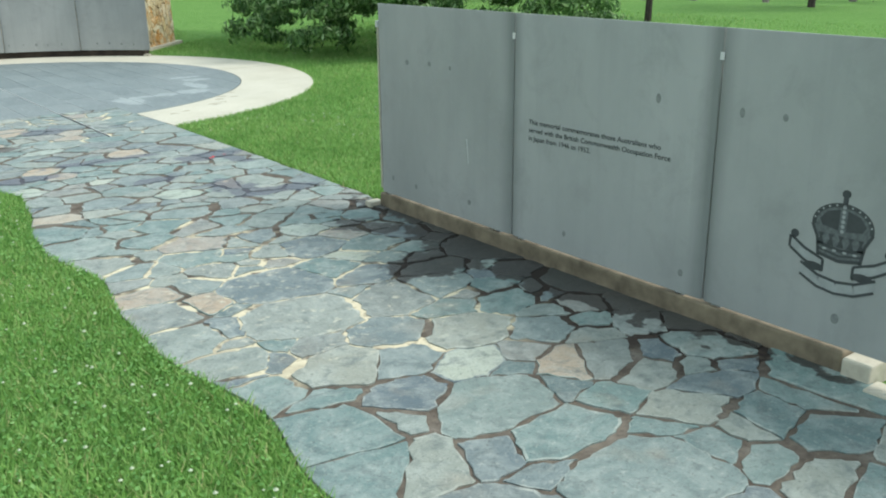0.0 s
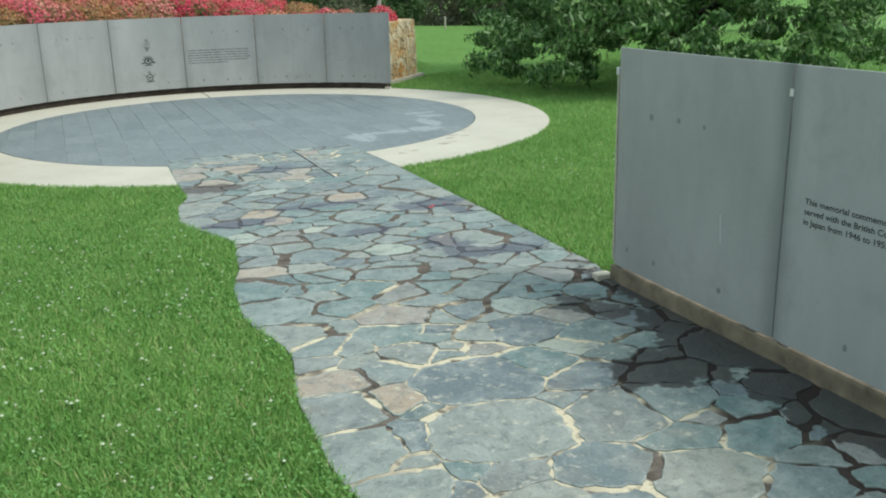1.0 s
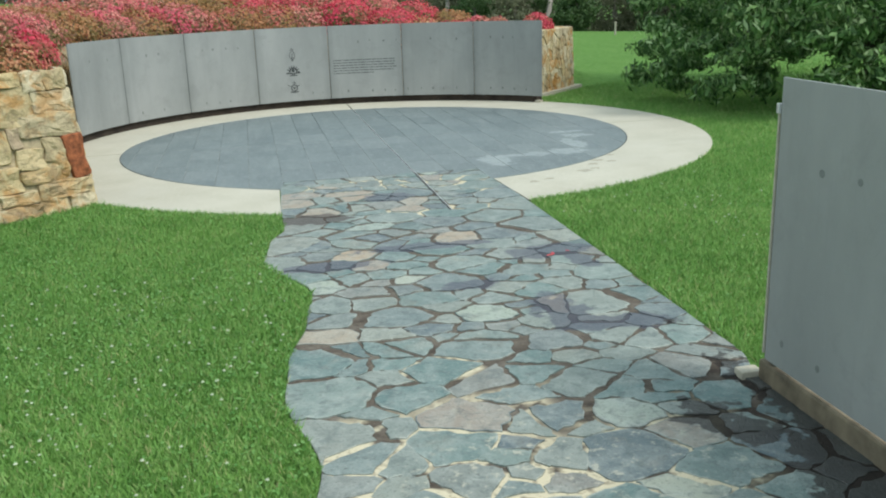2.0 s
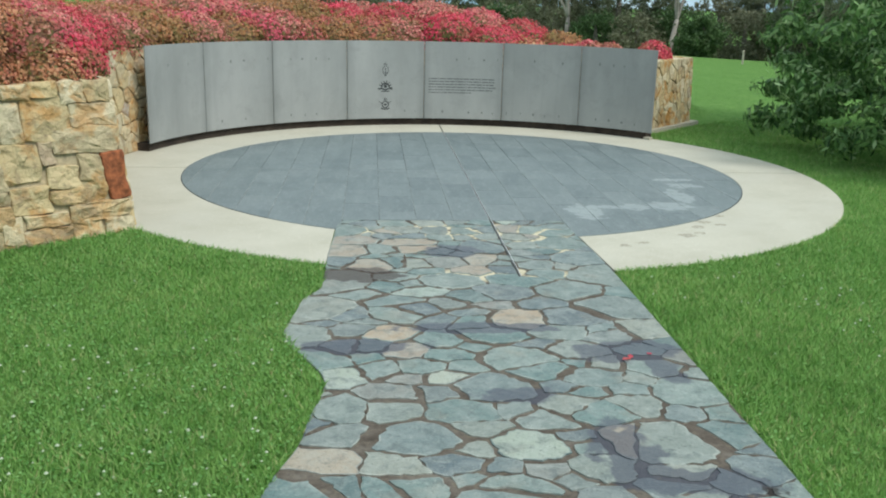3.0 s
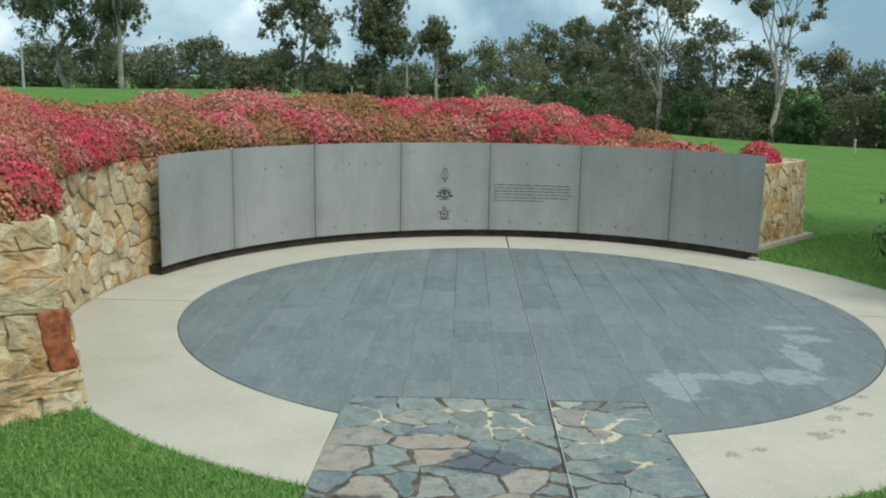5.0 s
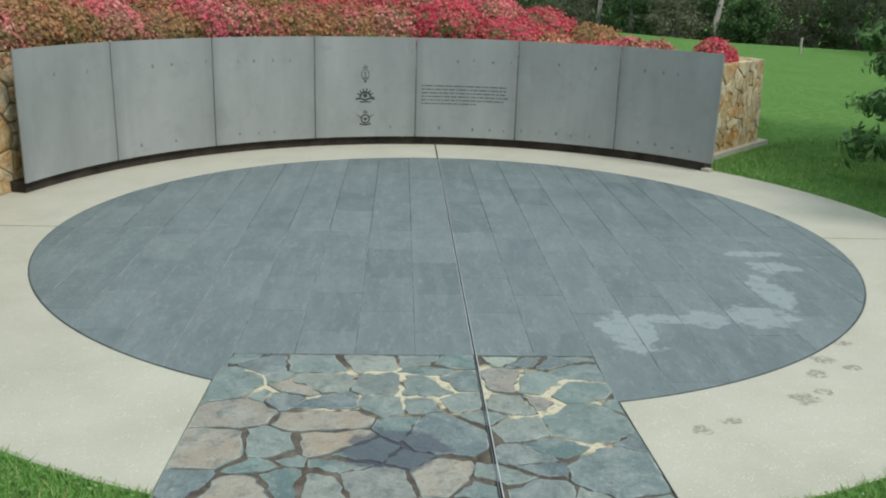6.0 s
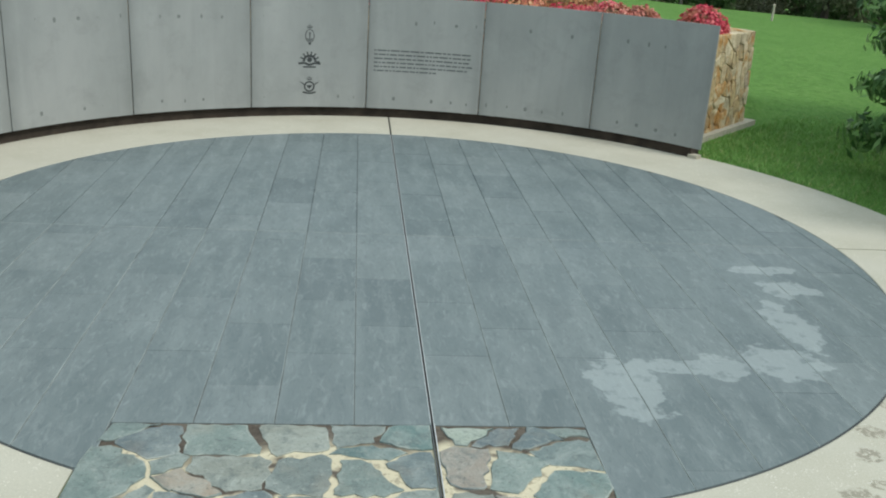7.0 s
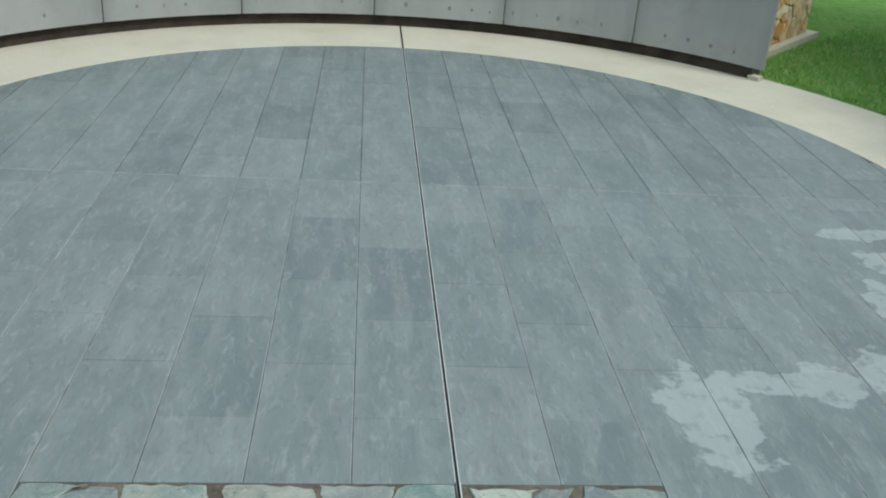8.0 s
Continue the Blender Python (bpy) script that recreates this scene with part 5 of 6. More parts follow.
def cherry_tree(x, y, seed):
    rng = random.Random(seed)
    nrg = np.random.default_rng(seed)
    thing = empty("cherry_tree", "low spreading cherry tree with drooping green leaves", "tree", at=(x, y, floor_z(x, y)))
    bm = bmesh.new()
    tube(bm, [(0, 0, -0.1), (0.02, 0, 0.35), (-0.03, 0.03, 0.8)], [0.12, 0.095, 0.10], 10)
    clumps = []
    for k in range(11):
        a = k * math.tau / 11 + rng.uniform(-0.2, 0.2)
        reach = rng.uniform(2.1, 3.1)
        rise = rng.uniform(0.7, 2.3)
        pts, radii = [], []
        for i in range(7):
            f = i / 6
            pts.append((math.cos(a + 0.2 * math.sin(f * 4 + k)) * reach * f, math.sin(a + 0.2 * math.sin(f * 4 + k)) * reach * f, 0.72 + rise * math.sin(min(f * 1.25, 1.0) * math.pi / 2) - 0.55 * max(0, f - 0.55)))
            radii.append(0.085 * (1 - f) + 0.014)
        tube(bm, pts, radii, 7)
        for f in (0.45, 0.6, 0.75, 0.88, 1.0):
            i = f * 6
            p = Vector(pts[int(i)]).lerp(Vector(pts[min(int(i) + 1, 6)]), i - int(i))
            for _ in range(4):
                clumps.append(((p.x + rng.uniform(-0.5, 0.5), p.y + rng.uniform(-0.5, 0.5), max(0.36 + rng.uniform(0, 0.25), p.z + rng.uniform(-0.75, 0.35))), (rng.uniform(0.22, 0.42), rng.uniform(0.12, 0.24))))
    for _ in range(70):
        a, r = rng.uniform(0, math.tau), 3.0 * math.sqrt(rng.random())
        clumps.append(((math.cos(a) * r, math.sin(a) * r, 3.9 - 0.17 * r * r + rng.uniform(-0.9, 0.1)), (rng.uniform(0.35, 0.6), rng.uniform(0.2, 0.35))))
    for k in range(80):
        a = k * math.tau / 80 + rng.uniform(-0.05, 0.05)
        r = rng.uniform(2.3, 3.3)
        clumps.append(((math.cos(a) * r, math.sin(a) * r, max(rng.uniform(0.25, 1.6), 0.62 if 1.7 < a < 2.8 else 0.0)), (rng.uniform(0.18, 0.42), rng.uniform(0.10, 0.24))))
    for k in range(46):
        a, r = rng.uniform(2.9, 5.2), rng.uniform(2.0, 3.15)
        clumps.append(((math.cos(a) * r, math.sin(a) * r, rng.uniform(0.16, 1.0)), (rng.uniform(0.2, 0.42), rng.uniform(0.10, 0.24))))
    part("trunk", bm, DARK_BARK, thing, "dark forked trunk and limbs", True)
    tagged(mesh_part("crown", crown_mesh("crown", clumps, 150, nrg, 0.125, 0.042, 0.9), CHERRY_LEAF, thing, "long drooping green leaves"), kind="stuff")


def gum_tree(bearing, dist, top_el, width, seed, leaf, bark, trunk=0.2, stem=0.25, open_limbs=True, first=(), levels=3, clump=0.20, per=420, low=0.2):
    """A gum along a bearing from the path. Open gums fork again and again from a clear stem; the others keep a leader with side limbs."""
    rng = random.Random(seed)
    nrg = np.random.default_rng(seed)
    x, y = -0.6 + dist * math.sin(radians(bearing)), -8.0 + dist * math.cos(radians(bearing))
    z = floor_z(x, y)
    h = 1.93 + dist * math.tan(radians(top_el)) - z
    spread = dist * math.tan(radians(width / 2))
    thing = empty("gum_tree", "tall gum tree with a clear trunk and open clumped crown", "tree", "gum trees behind the memorial", at=(x, y, z))
    limbs, tips = [], []

    def grow(p, d, length, rad, level):
        pts = [p]
        for _ in range(4):
            d = (d + Vector((rng.gauss(0, 0.17), rng.gauss(0, 0.17), rng.gauss(0.05, 0.10)))).normalized()
            p = p + d * (length / 4)
            pts.append(p)
        limbs.append((pts, rad, rad * 0.60))
        if level == 0:
            tips.append((p, 1.0))
            tips.append((pts[3], 0.7))
            return
        for q in pts[1:4]:
            if level <= 2 and rng.random() < low:
                a = rng.uniform(0, math.tau)
                out = Vector((math.cos(a), math.sin(a), rng.uniform(-0.25, 0.3))) * length * rng.uniform(0.35, 0.75)
                limbs.append(([q, q + out * 0.5 + Vector((0, 0, 0.01)), q + out], rad * 0.30, rad * 0.12))
                tips.append((q + out, rng.uniform(0.7, 1.05)))
        turn = rng.uniform(0, math.tau)
        n = rng.choice((2, 2, 3))
        for k in range(n):
            a = turn + k * math.tau / n + rng.uniform(-0.4, 0.4)
            open_by = radians(rng.uniform(18, 46))
            side = d.orthogonal().normalized()
            side = Matrix.Rotation(a, 3, d) @ side
            grow(p, (d * math.cos(open_by) + side * math.sin(open_by)).normalized(), length * rng.uniform(0.60, 0.88), rad * 0.60 * (1.0 if k == 0 else 0.85), level - 1)
    if open_limbs:
        foot = [Vector((0, 0, -0.03)), Vector((rng.gauss(0, 0.01), 0, stem * 0.5)), Vector((rng.gauss(0.0, 0.02), rng.gauss(0, 0.02), stem))]
        limbs.append((foot, trunk * 1.2 / h, trunk * 0.72 / h))
        ways = first or tuple((k * 2.4 + rng.uniform(-0.5, 0.5), rng.uniform(14, 40), rng.uniform(0.8, 1.1)) for k in range(3))
        for a, open_by, ln in ways:
            s = math.sin(radians(open_by))
            grow(foot[-1], Vector((math.cos(a) * s, math.sin(a) * s, math.cos(radians(open_by)))), 0.27 * ln, trunk * 0.55 / h, levels)
    else:
        foot = [Vector((rng.gauss(0, 0.008 * k), rng.gauss(0, 0.008 * k), -0.03 + k * 0.115)) for k in range(10)]
        limbs.append((foot, trunk * 1.2 / h, trunk * 0.12 / h))
        tips.append((foot[-1], 1.0))
        for k in range(12):
            f = stem + (0.94 - stem) * (k + rng.random()) / 12
            base = foot[int(f * 9)].lerp(foot[min(int(f * 9) + 1, 9)], f * 9 - int(f * 9))
            a = k * 2.4 + rng.uniform(-0.5, 0.5)
            ln = (0.10 + 0.13 * math.sin(math.pi * min((f - stem) / (1 - stem) + 0.22, 1.0))) * rng.uniform(0.7, 1.15)
            grow(base, Vector((math.cos(a), math.sin(a), rng.uniform(0.35, 0.9))).normalized(), ln, trunk * 0.30 * (1.1 - f) / h, 1)
    wide = max(math.hypot(p.x, p.y) for p, k in tips)
    tall = max(p.z for p, k in tips)
    c = clump * spread

    def put_in(p):
        return Vector((p.x * (spread - c * 0.7) / wide, p.y * (spread - c * 0.7) / wide, p.z * (h - c * 0.6) / tall if p.z > 0 else p.z * h))
    bm = bmesh.new()
    for pts, a, b in limbs:
        tube(bm, [put_in(p) for p in pts], [h * (a + (b - a) * k / (len(pts) - 1)) for k in range(len(pts))], 8 if a * h > 0.08 else 5)
    part("trunk", bm, bark, thing, "trunk with bare forking limbs", True)
    clumps = []
    for p, k in tips:
        q = put_in(p)
        clumps.append((tuple(q), (c * k * rng.uniform(0.8, 1.2), c * k * rng.uniform(0.6, 0.85))))
        for _ in range(1):
            clumps.append(((q.x + rng.gauss(0, 0.55) * c, q.y + rng.gauss(0, 0.55) * c, q.z - rng.uniform(0.1, 0.8) * c), (c * k * rng.uniform(0.35, 0.6), c * k * rng.uniform(0.35, 0.65))))
    s = dist * 0.0021
    clumps = [(at, (wide * 1.12, high * 1.18)) for at, (wide, high) in clumps]
    tagged(mesh_part("crown", crown_mesh("crown", clumps, per * 66 // len(clumps), nrg, s * 1.8, s * 0.62, 0.9, 11), leaf, thing, "hanging leaf clumps"), kind="stuff")


def dense_tree(bearing, dist, top_el, width, seed, leaf, low=0.05, n=2600, eye=(-0.6, -8.0, 1.93), bark=BARK):
    rng = random.Random(seed)
    nrg = np.random.default_rng(seed)
    x, y = eye[0] + dist * math.sin(radians(bearing)), eye[1] + dist * math.cos(radians(bearing))
    z = floor_z(x, y)
    h = eye[2] + dist * math.tan(radians(top_el)) - z
    rad = dist * math.tan(radians(width / 2))
    thing = empty("background_tree", "dense dark leafy tree in the distance", "tree", "trees in the distance", at=(x, y, z))
    bm = bmesh.new()
    tube(bm, [(0, 0, -0.3), (0.05, 0, h * 0.4), (0, 0, h * 0.8)], [0.012 * dist * 0.35, 0.009 * dist * 0.35, 0.02], 7)
    part("trunk", bm, bark, thing, "dark trunk")
    clumps = []
    for k in range(90):
        f = rng.random()
        cz = h * (low + (0.95 - low) * f)
        prof = math.sin(math.pi * (0.12 + 0.80 * f)) ** 0.7
        a, r = rng.uniform(0, math.tau), rad * prof * rng.uniform(0.25, 0.86)
        clumps.append(((math.cos(a) * r, math.sin(a) * r, cz), (rad * rng.uniform(0.18, 0.36), rad * rng.uniform(0.15, 0.30))))
    s = dist * 0.0019
    tagged(mesh_part("crown", crown_mesh("crown", clumps, n // 28, nrg, s * 1.55, s * 0.9, 0.4, 6), leaf, thing, "dense foliage"), kind="stuff")


def build_trees():
    cherry_tree(7.25, 1.2, 3)
    gum_tree(-29.3, 30, 14.0, 21, 201, DARK_LEAF, PALE_BARK, 0.18, 0.13, True, ((0.35, 40, 1.15), (2.6, 16, 1.0), (5.4, 46, 0.9), (1.2, 14, 1.1)), 3, 0.17, 1500, 0.26)
    gum_tree(-23.4, 48, 8.6, 9.0, 202, DARK_LEAF, PALE_BARK, 0.15, 0.24, False, (), 1, 0.30, 800)
    gum_tree(-20.4, 44, 11.8, 5.6, 203, DARK_LEAF, PALE_BARK, 0.12, 0.22, False, (), 1, 0.25, 520)
    gum_tree(-9.9, 70, 8.0, 6.6, 204, GUM_LEAF, BARK, 0.20, 0.10, False, (), 1, 0.25, 560)
    gum_tree(-5.3, 72, 6.1, 5.4, 205, GUM_LEAF, BARK, 0.20, 0.10, False, (), 1, 0.32, 560)
    gum_tree(-1.8, 78, 3.9, 3.0, 206, GUM_LEAF, PALE_BARK, 0.16, 0.3, True, (), 2, 0.34, 200)
    gum_tree(11.9, 39, 7.1, 9.8, 207, OLIVE_LEAF, PALE_BARK, 0.11, 0.22, True, ((2.9, 34, 1.0), (0.3, 20, 1.1), (4.4, 30, 1.0), (1.6, 36, 0.95)), 3, 0.105, 300, 0.10)
    gum_tree(18.4, 37, 7.9, 9.0, 208, OLIVE_LEAF, PALE_BARK, 0.12, 0.20, True, ((2.7, 24, 1.1), (0.1, 32, 1.0), (4.6, 24, 1.0), (1.3, 30, 0.95)), 3, 0.105, 300, 0.10)
    k = 300
    far = [(-31, 88, 1.0, 6), (-27.5, 95, 0.9, 5), (-24.5, 95, 1.4, 5), (-21.5, 92, 1.8, 5), (-18.6, 90, 1.6, 5), (-15.9, 84, 2.2, 4.4), (-13.4, 90, 1.1, 4), (-11.6, 84, 1.5, 3.2), (-8.6, 95, 0.8, 4.5), (-6.0, 95, 0.7, 4.5), (-3.4, 95, 0.8, 4)]
    for b, d, e, w in far:
        dense_tree(b, d, e, w, k, DARK_LEAF, 0.03, 2600)
        k += 1
    right = [(-0.8, 82, 1.6, 3.6, DARK_LEAF), (2.2, 62, 2.4, 6.4, OLIVE_LEAF), (4.8, 76, 3.3, 4.2, DARK_LEAF), (6.7, 78, 3.9, 4.4, DARK_LEAF), (8.7, 76, 3.4, 4.6, DARK_LEAF), (7.4, 52, 2.3, 4.6, OLIVE_LEAF),
             (10.3, 44, 2.8, 5.0, OLIVE_LEAF), (12.8, 42, 2.6, 5.2, OLIVE_LEAF), (14.9, 41, 3.9, 5.6, DARK_LEAF), (17.3, 40, 2.2, 4.6, DARK_LEAF), (21.0, 40, 2.0, 5.0, OLIVE_LEAF), (23.6, 39, 1.2, 5.4, DARK_LEAF), (26.6, 39, 1.0, 5.6, DARK_LEAF)]
    for b, d, e, w, leaf in right:
        dense_tree(b, d, e, w, k, leaf, 0.02, 3800)
        k += 1
    for b in range(31, 88, 4):
        dense_tree(b + (k % 3) * 0.6, 46 + (k * 7) % 13, (2.2 if b < 42 else 5.0) + (k * 5) % 4, 6.4, k, DARK_LEAF if k % 3 else FRESH_LEAF, 0.10, 1100)
        k += 1
    for b, d, e, w in ((8.0, 46, -0.4, 5.5), (11.0, 40, -0.6, 5), (13.6, 38, -0.9, 4.5), (16.2, 37, -0.7, 4.5), (18.6, 38, -0.4, 4.5), (22.6, 37, -0.5, 5), (25.5, 37, 0.0, 5.0), (28.5, 37, 0.2, 5)):
        dense_tree(b, d, e, w, k, FRESH_LEAF if k % 2 else OLIVE_LEAF, 0.0, 1800)
        k += 1
    dense_tree(20.2, 34, -0.9, 3.6, k, FRESH_LEAF, 0.0, 3200)
    # lawn trees with clear stems beside the far lawn
    for b, d, e, w, low in ((50.9, 21, 6.0, 15, 0.42), (60.0, 27, 6.0, 14, 0.40), (39.0, 30, 6.0, 13, 0.42), (45.5, 33, 6.0, 10, 0.38)):
        k += 1
        dense_tree(b, d, e, w, k, DARK_LEAF, low, 4200, (-2.4, -11.5, 1.55), DARK_BARK)
    for b, d, e, w, low in ((27.4, 33, 3.6, 4, 0.13), (30.2, 31, 4.0, 5, 0.14), (32.0, 29, 3.8, 6, 0.13), (33.5, 26, 4.0, 9, 0.13), (37.5, 27, 4.0, 9, 0.13)):
        k += 1
        dense_tree(b, d, e, w, k, DARK_LEAF, low, 3200, (-0.33, -5.3, 1.80), DARK_BARK)


# ---- lawn blades ----
def on_lawn(x, y):
    r = np.hypot(x, y)
    le = np.interp(y, [e[0] for e in LEFT_EDGE], [e[1] for e in LEFT_EDGE])
    ri = np.where(y > -7.2, 0.66, 0.80)
    ok = np.hypot(x - DISC_X, y) > R_OUT + 0.012
    ok &= ~((y < PATH_END) & (x > le + 0.002) & (x < ri - 0.004))
    ok &= ~((y < -7.2) & (x > 0.4) & (x < 0.82))
    th = np.degrees(np.arctan2(y, x)) % 360
    ok &= ~((th > TH_R - 1.8) & (th < TH_L + 0.4) & (r < 6.2))
    return ok


def build_grass():
    """Blades, thick beside the paving and thinner and broader further out."""
    rng = np.random.default_rng(81)
    n = 3400000
    x, y = rng.uniform(-15, 16, n), rng.uniform(-15, 15, n)
    more = 700000
    x = np.concatenate([x, rng.uniform(-4.6, 3.6, more)])
    y = np.concatenate([y, rng.uniform(-11.5, -1.9, more)])
    n += more
    dist = np.hypot(np.maximum(np.abs(x + 0.35) - 1.0, 0), np.maximum(np.abs(y + 5.6) - 4.0, 0))
    side = np.hypot((x - 5.4) / 3.2, (y - 3.0) / 6.0)
    dens = np.exp(-np.maximum(dist - 1.2, 0) / 2.2) + 0.012 + 0.45 * np.clip(1.6 - side, 0, 1)
    # the extra blades thin out towards the edges of their stretch
    taper = np.ones(n)
    rim = np.minimum(np.minimum(x[-more:] + 4.6, 3.6 - x[-more:]), np.minimum(y[-more:] + 11.5, -1.9 - y[-more:]))
    taper[-more:] = np.clip(rim / 2.2, 0, 1) ** 1.3
    keep = (rng.random(n) < dens * taper) & on_lawn(x, y)
    x, y, dens = x[keep], y[keep], dens[keep]
    n = len(x)
    size = np.minimum(dens ** -0.30, 2.6)
    a, b = rng.uniform(0, math.tau, n), rng.uniform(0, math.tau, n)
    h = 0.044 * rng.uniform(0.45, 1.2, n) * size ** 0.5
    w = 0.0036 * rng.uniform(0.7, 1.5, n) * size
    lean = h * rng.uniform(0.2, 1.1, n)
    z = np.full(n, -0.012)
    tri = np.stack([np.stack([x - np.cos(a) * w, y - np.sin(a) * w, z], 1), np.stack([x + np.cos(a) * w, y + np.sin(a) * w, z], 1),
                    np.stack([x + np.cos(b) * lean, y + np.sin(b) * lean, z + h], 1)], 1)
    tagged(mesh_part("lawn_grass", array_mesh("grass", tri, 3), BLADE), "short green lawn grass mixed with clover", "grass", kind="stuff")
    # clover leaves between the blades
    n = 240000
    x, y = rng.uniform(-5.2, 3.4, n), rng.uniform(-11.4, -2.0, n)
    patchy = 0.5 + 0.5 * np.sin(x * 2.3 + 1.1 * np.sin(y * 1.7)) * np.sin(y * 1.9 + np.sin(x * 1.3))
    keep = on_lawn(x, y) & (rng.random(n) < 0.12 + 0.88 * patchy) & (rng.random(n) < np.where(x < 0, 1.0, 0.35) * np.clip(np.minimum(np.minimum(x + 5.2, 3.4 - x), np.minimum(y + 11.4, -2.0 - y)) / 1.6, 0, 1))
    x, y = x[keep], y[keep]
    pos = np.stack([x, y, rng.uniform(0.004, 0.026, len(x))], 1)
    up = rng.normal(size=(len(x), 3)) * 0.35 + (0, 0, 1)
    up /= np.linalg.norm(up, axis=1, keepdims=True)
    tagged(mesh_part("clover_leaves", array_mesh("clover_leaves", leaf_quads(pos, up, rng, 0.015, 0.013), 4), CLOVER), "small round clover leaves among the grass", "clover", kind="stuff")
    # clover heads in loose drifts
    x = np.concatenate([rng.normal(c, 0.6, 55) for c in (-1.9, -2.3, -2.7, -3.2, -1.8, -2.1, -2.6, -1.6, -2.0, 1.6, -3.4)])
    y = np.concatenate([rng.normal(c, 0.6, 55) for c in (-9.6, -8.9, -9.3, -8.2, -7.6, -6.6, -7.2, -6.0, -5.5, -4.2, -6.2)])
    keep = on_lawn(x, y)
    x, y = x[keep], y[keep]
    verts = []
    n = 6
    for px, py in zip(x, y):
        r, z = rng.uniform(0.004, 0.0095), rng.uniform(0.022, 0.040)
        ringp = [(px + math.cos(k * math.tau / n) * r, py + math.sin(k * math.tau / n) * r, z) for k in range(n)]
        for k in range(n):
            verts += [ringp[k], ringp[(k + 1) % n], (px, py, z + r * 0.9)]
            verts += [ringp[(k + 1) % n], ringp[k], (px, py, z - r * 0.6)]
    tagged(mesh_part("clover_flowers", array_mesh("clover", np.array(verts), 3), WHITE), "small white clover heads in the lawn", "clover", kind="stuff")


def fallen_petal(x, y, turn, size):
    bm = bmesh.new()
    pts = [(-0.5, 0, 0.05), (-0.1, 0.32, 0.12), (0.35, 0.25, 0.06), (0.5, 0, 0.16), (0.35, -0.25, 0.06), (-0.1, -0.32, 0.12)]
    vs = [bm.verts.new(pose(0, 0, 0, 0, 0, turn) @ Vector((a * size, b * size, c * size))) for a, b, c in pts]
    mid_v = bm.verts.new((0, 0, 0.02 * size))
    for i in range(6):
        bm.faces.new((mid_v, vs[i], vs[(i + 1) % 6]))
    ob = part("fallen_petal", bm, RED)
    ob.location = (x, y, 0.004)
    tagged(ob, "crimson azalea petal fallen on the flagstones", "petal", "fallen petals")


def street_lamp(bearing, dist, el):
    x, y = -0.6 + dist * math.sin(radians(bearing)), -8.0 + dist * math.cos(radians(bearing))
    z = floor_z(x, y)
    h = 1.93 + dist * math.tan(radians(el)) - z
    thing = empty("street_lamp", "thin grey street lamp with a short arm", "lamp", "street lamps", at=(x, y, z))
    bm = bmesh.new()
    tube(bm, [(0, 0, -0.2), (0, 0, h * 0.6), (0, 0, h)], [0.09, 0.07, 0.05], 8)
    part("pole", bm, GALV, thing)
    bm = bmesh.new()
    tube(bm, [(0, 0, h - 0.05), (0.7, 0, h + 0.1), (1.5, 0, h + 0.1)], [0.04, 0.035, 0.03], 6)
    part("arm", bm, GALV, thing)
    bm = bmesh.new()
    box(bm, 1.4, 2.1, -0.12, 0.12, h + 0.05, h + 0.16, 0.03)
    part("lamp_head", bm, GALV, thing)


def marker_post(x, y):
    thing = empty("marker_post", "short white post standing on the lawn", "post", at=(x, y, floor_z(x, y)))
    bm = bmesh.new()
    tube(bm, [(0, 0, -0.1), (0, 0, 0.2), (0, 0, 0.36)], [0.03, 0.03, 0.03], 10)
    part("shaft", bm, KERB, thing)
    bm = bmesh.new()
    tube(bm, [(0, 0, 0.35), (0, 0, 0.38), (0, 0, 0.40)], [0.036, 0.036, 0.012], 10)
    part("cap", bm, KERB, thing)


NEAR_X, NEAR_Z0, NEAR_Z1 = 0.565, 0.10, 1.245
NEAR_JOINTS = (-7.22, -8.43, -9.65, -10.87, -12.09)
TEXT_Y, TEXT_Z, TEXT_W = -8.55, 0.712, (0.83, 0.885, 0.42)
CREST_Y, CREST_Z, CREST_S = -10.23, 0.515, 0.92
# larger flagstones of the path, stretch by stretch from the disc: x, y and the side of a square of the same size
STONES_BY_DISC = ((0.53, -2.29, 0.12), (-0.29, -2.31, 0.15), (0.24, -2.32, 0.11), (0.37, -2.34, 0.12), (-0.08, -2.34, 0.19), (-0.52, -2.35, 0.23), (-0.79, -2.36, 0.22),
                  (-1.03, -2.38, 0.21), (0.52, -2.45, 0.19), (0.27, -2.55, 0.20), (-0.08, -2.55, 0.18), (-0.73, -2.56, 0.21), (-0.47, -2.59, 0.20), (-0.26, -2.62, 0.20),
                  (0.47, -2.65, 0.24), (-0.09, -2.76, 0.17), (-0.69, -2.78, 0.17), (0.11, -2.79, 0.17), (-0.28, -2.81, 0.10), (-0.46, -2.81, 0.15), (0.44, -2.96, 0.33),
                  (-0.35, -3.00, 0.16), (0.13, -3.01, 0.19), (-0.17, -3.08, 0.31), (-0.91, -3.15, 0.22), (-0.52, -3.21, 0.17), (0.08, -3.24, 0.16), (-0.61, -3.31, 0.15),
                  (-0.96, -3.33, 0.16), (0.49, -3.36, 0.35), (-0.82, -3.45, 0.19), (-1.17, -3.45, 0.22), (-0.46, -3.46, 0.24), (-0.67, -3.49, 0.21), (0.15, -3.52, 0.20),
                  (-0.06, -3.64, 0.15))
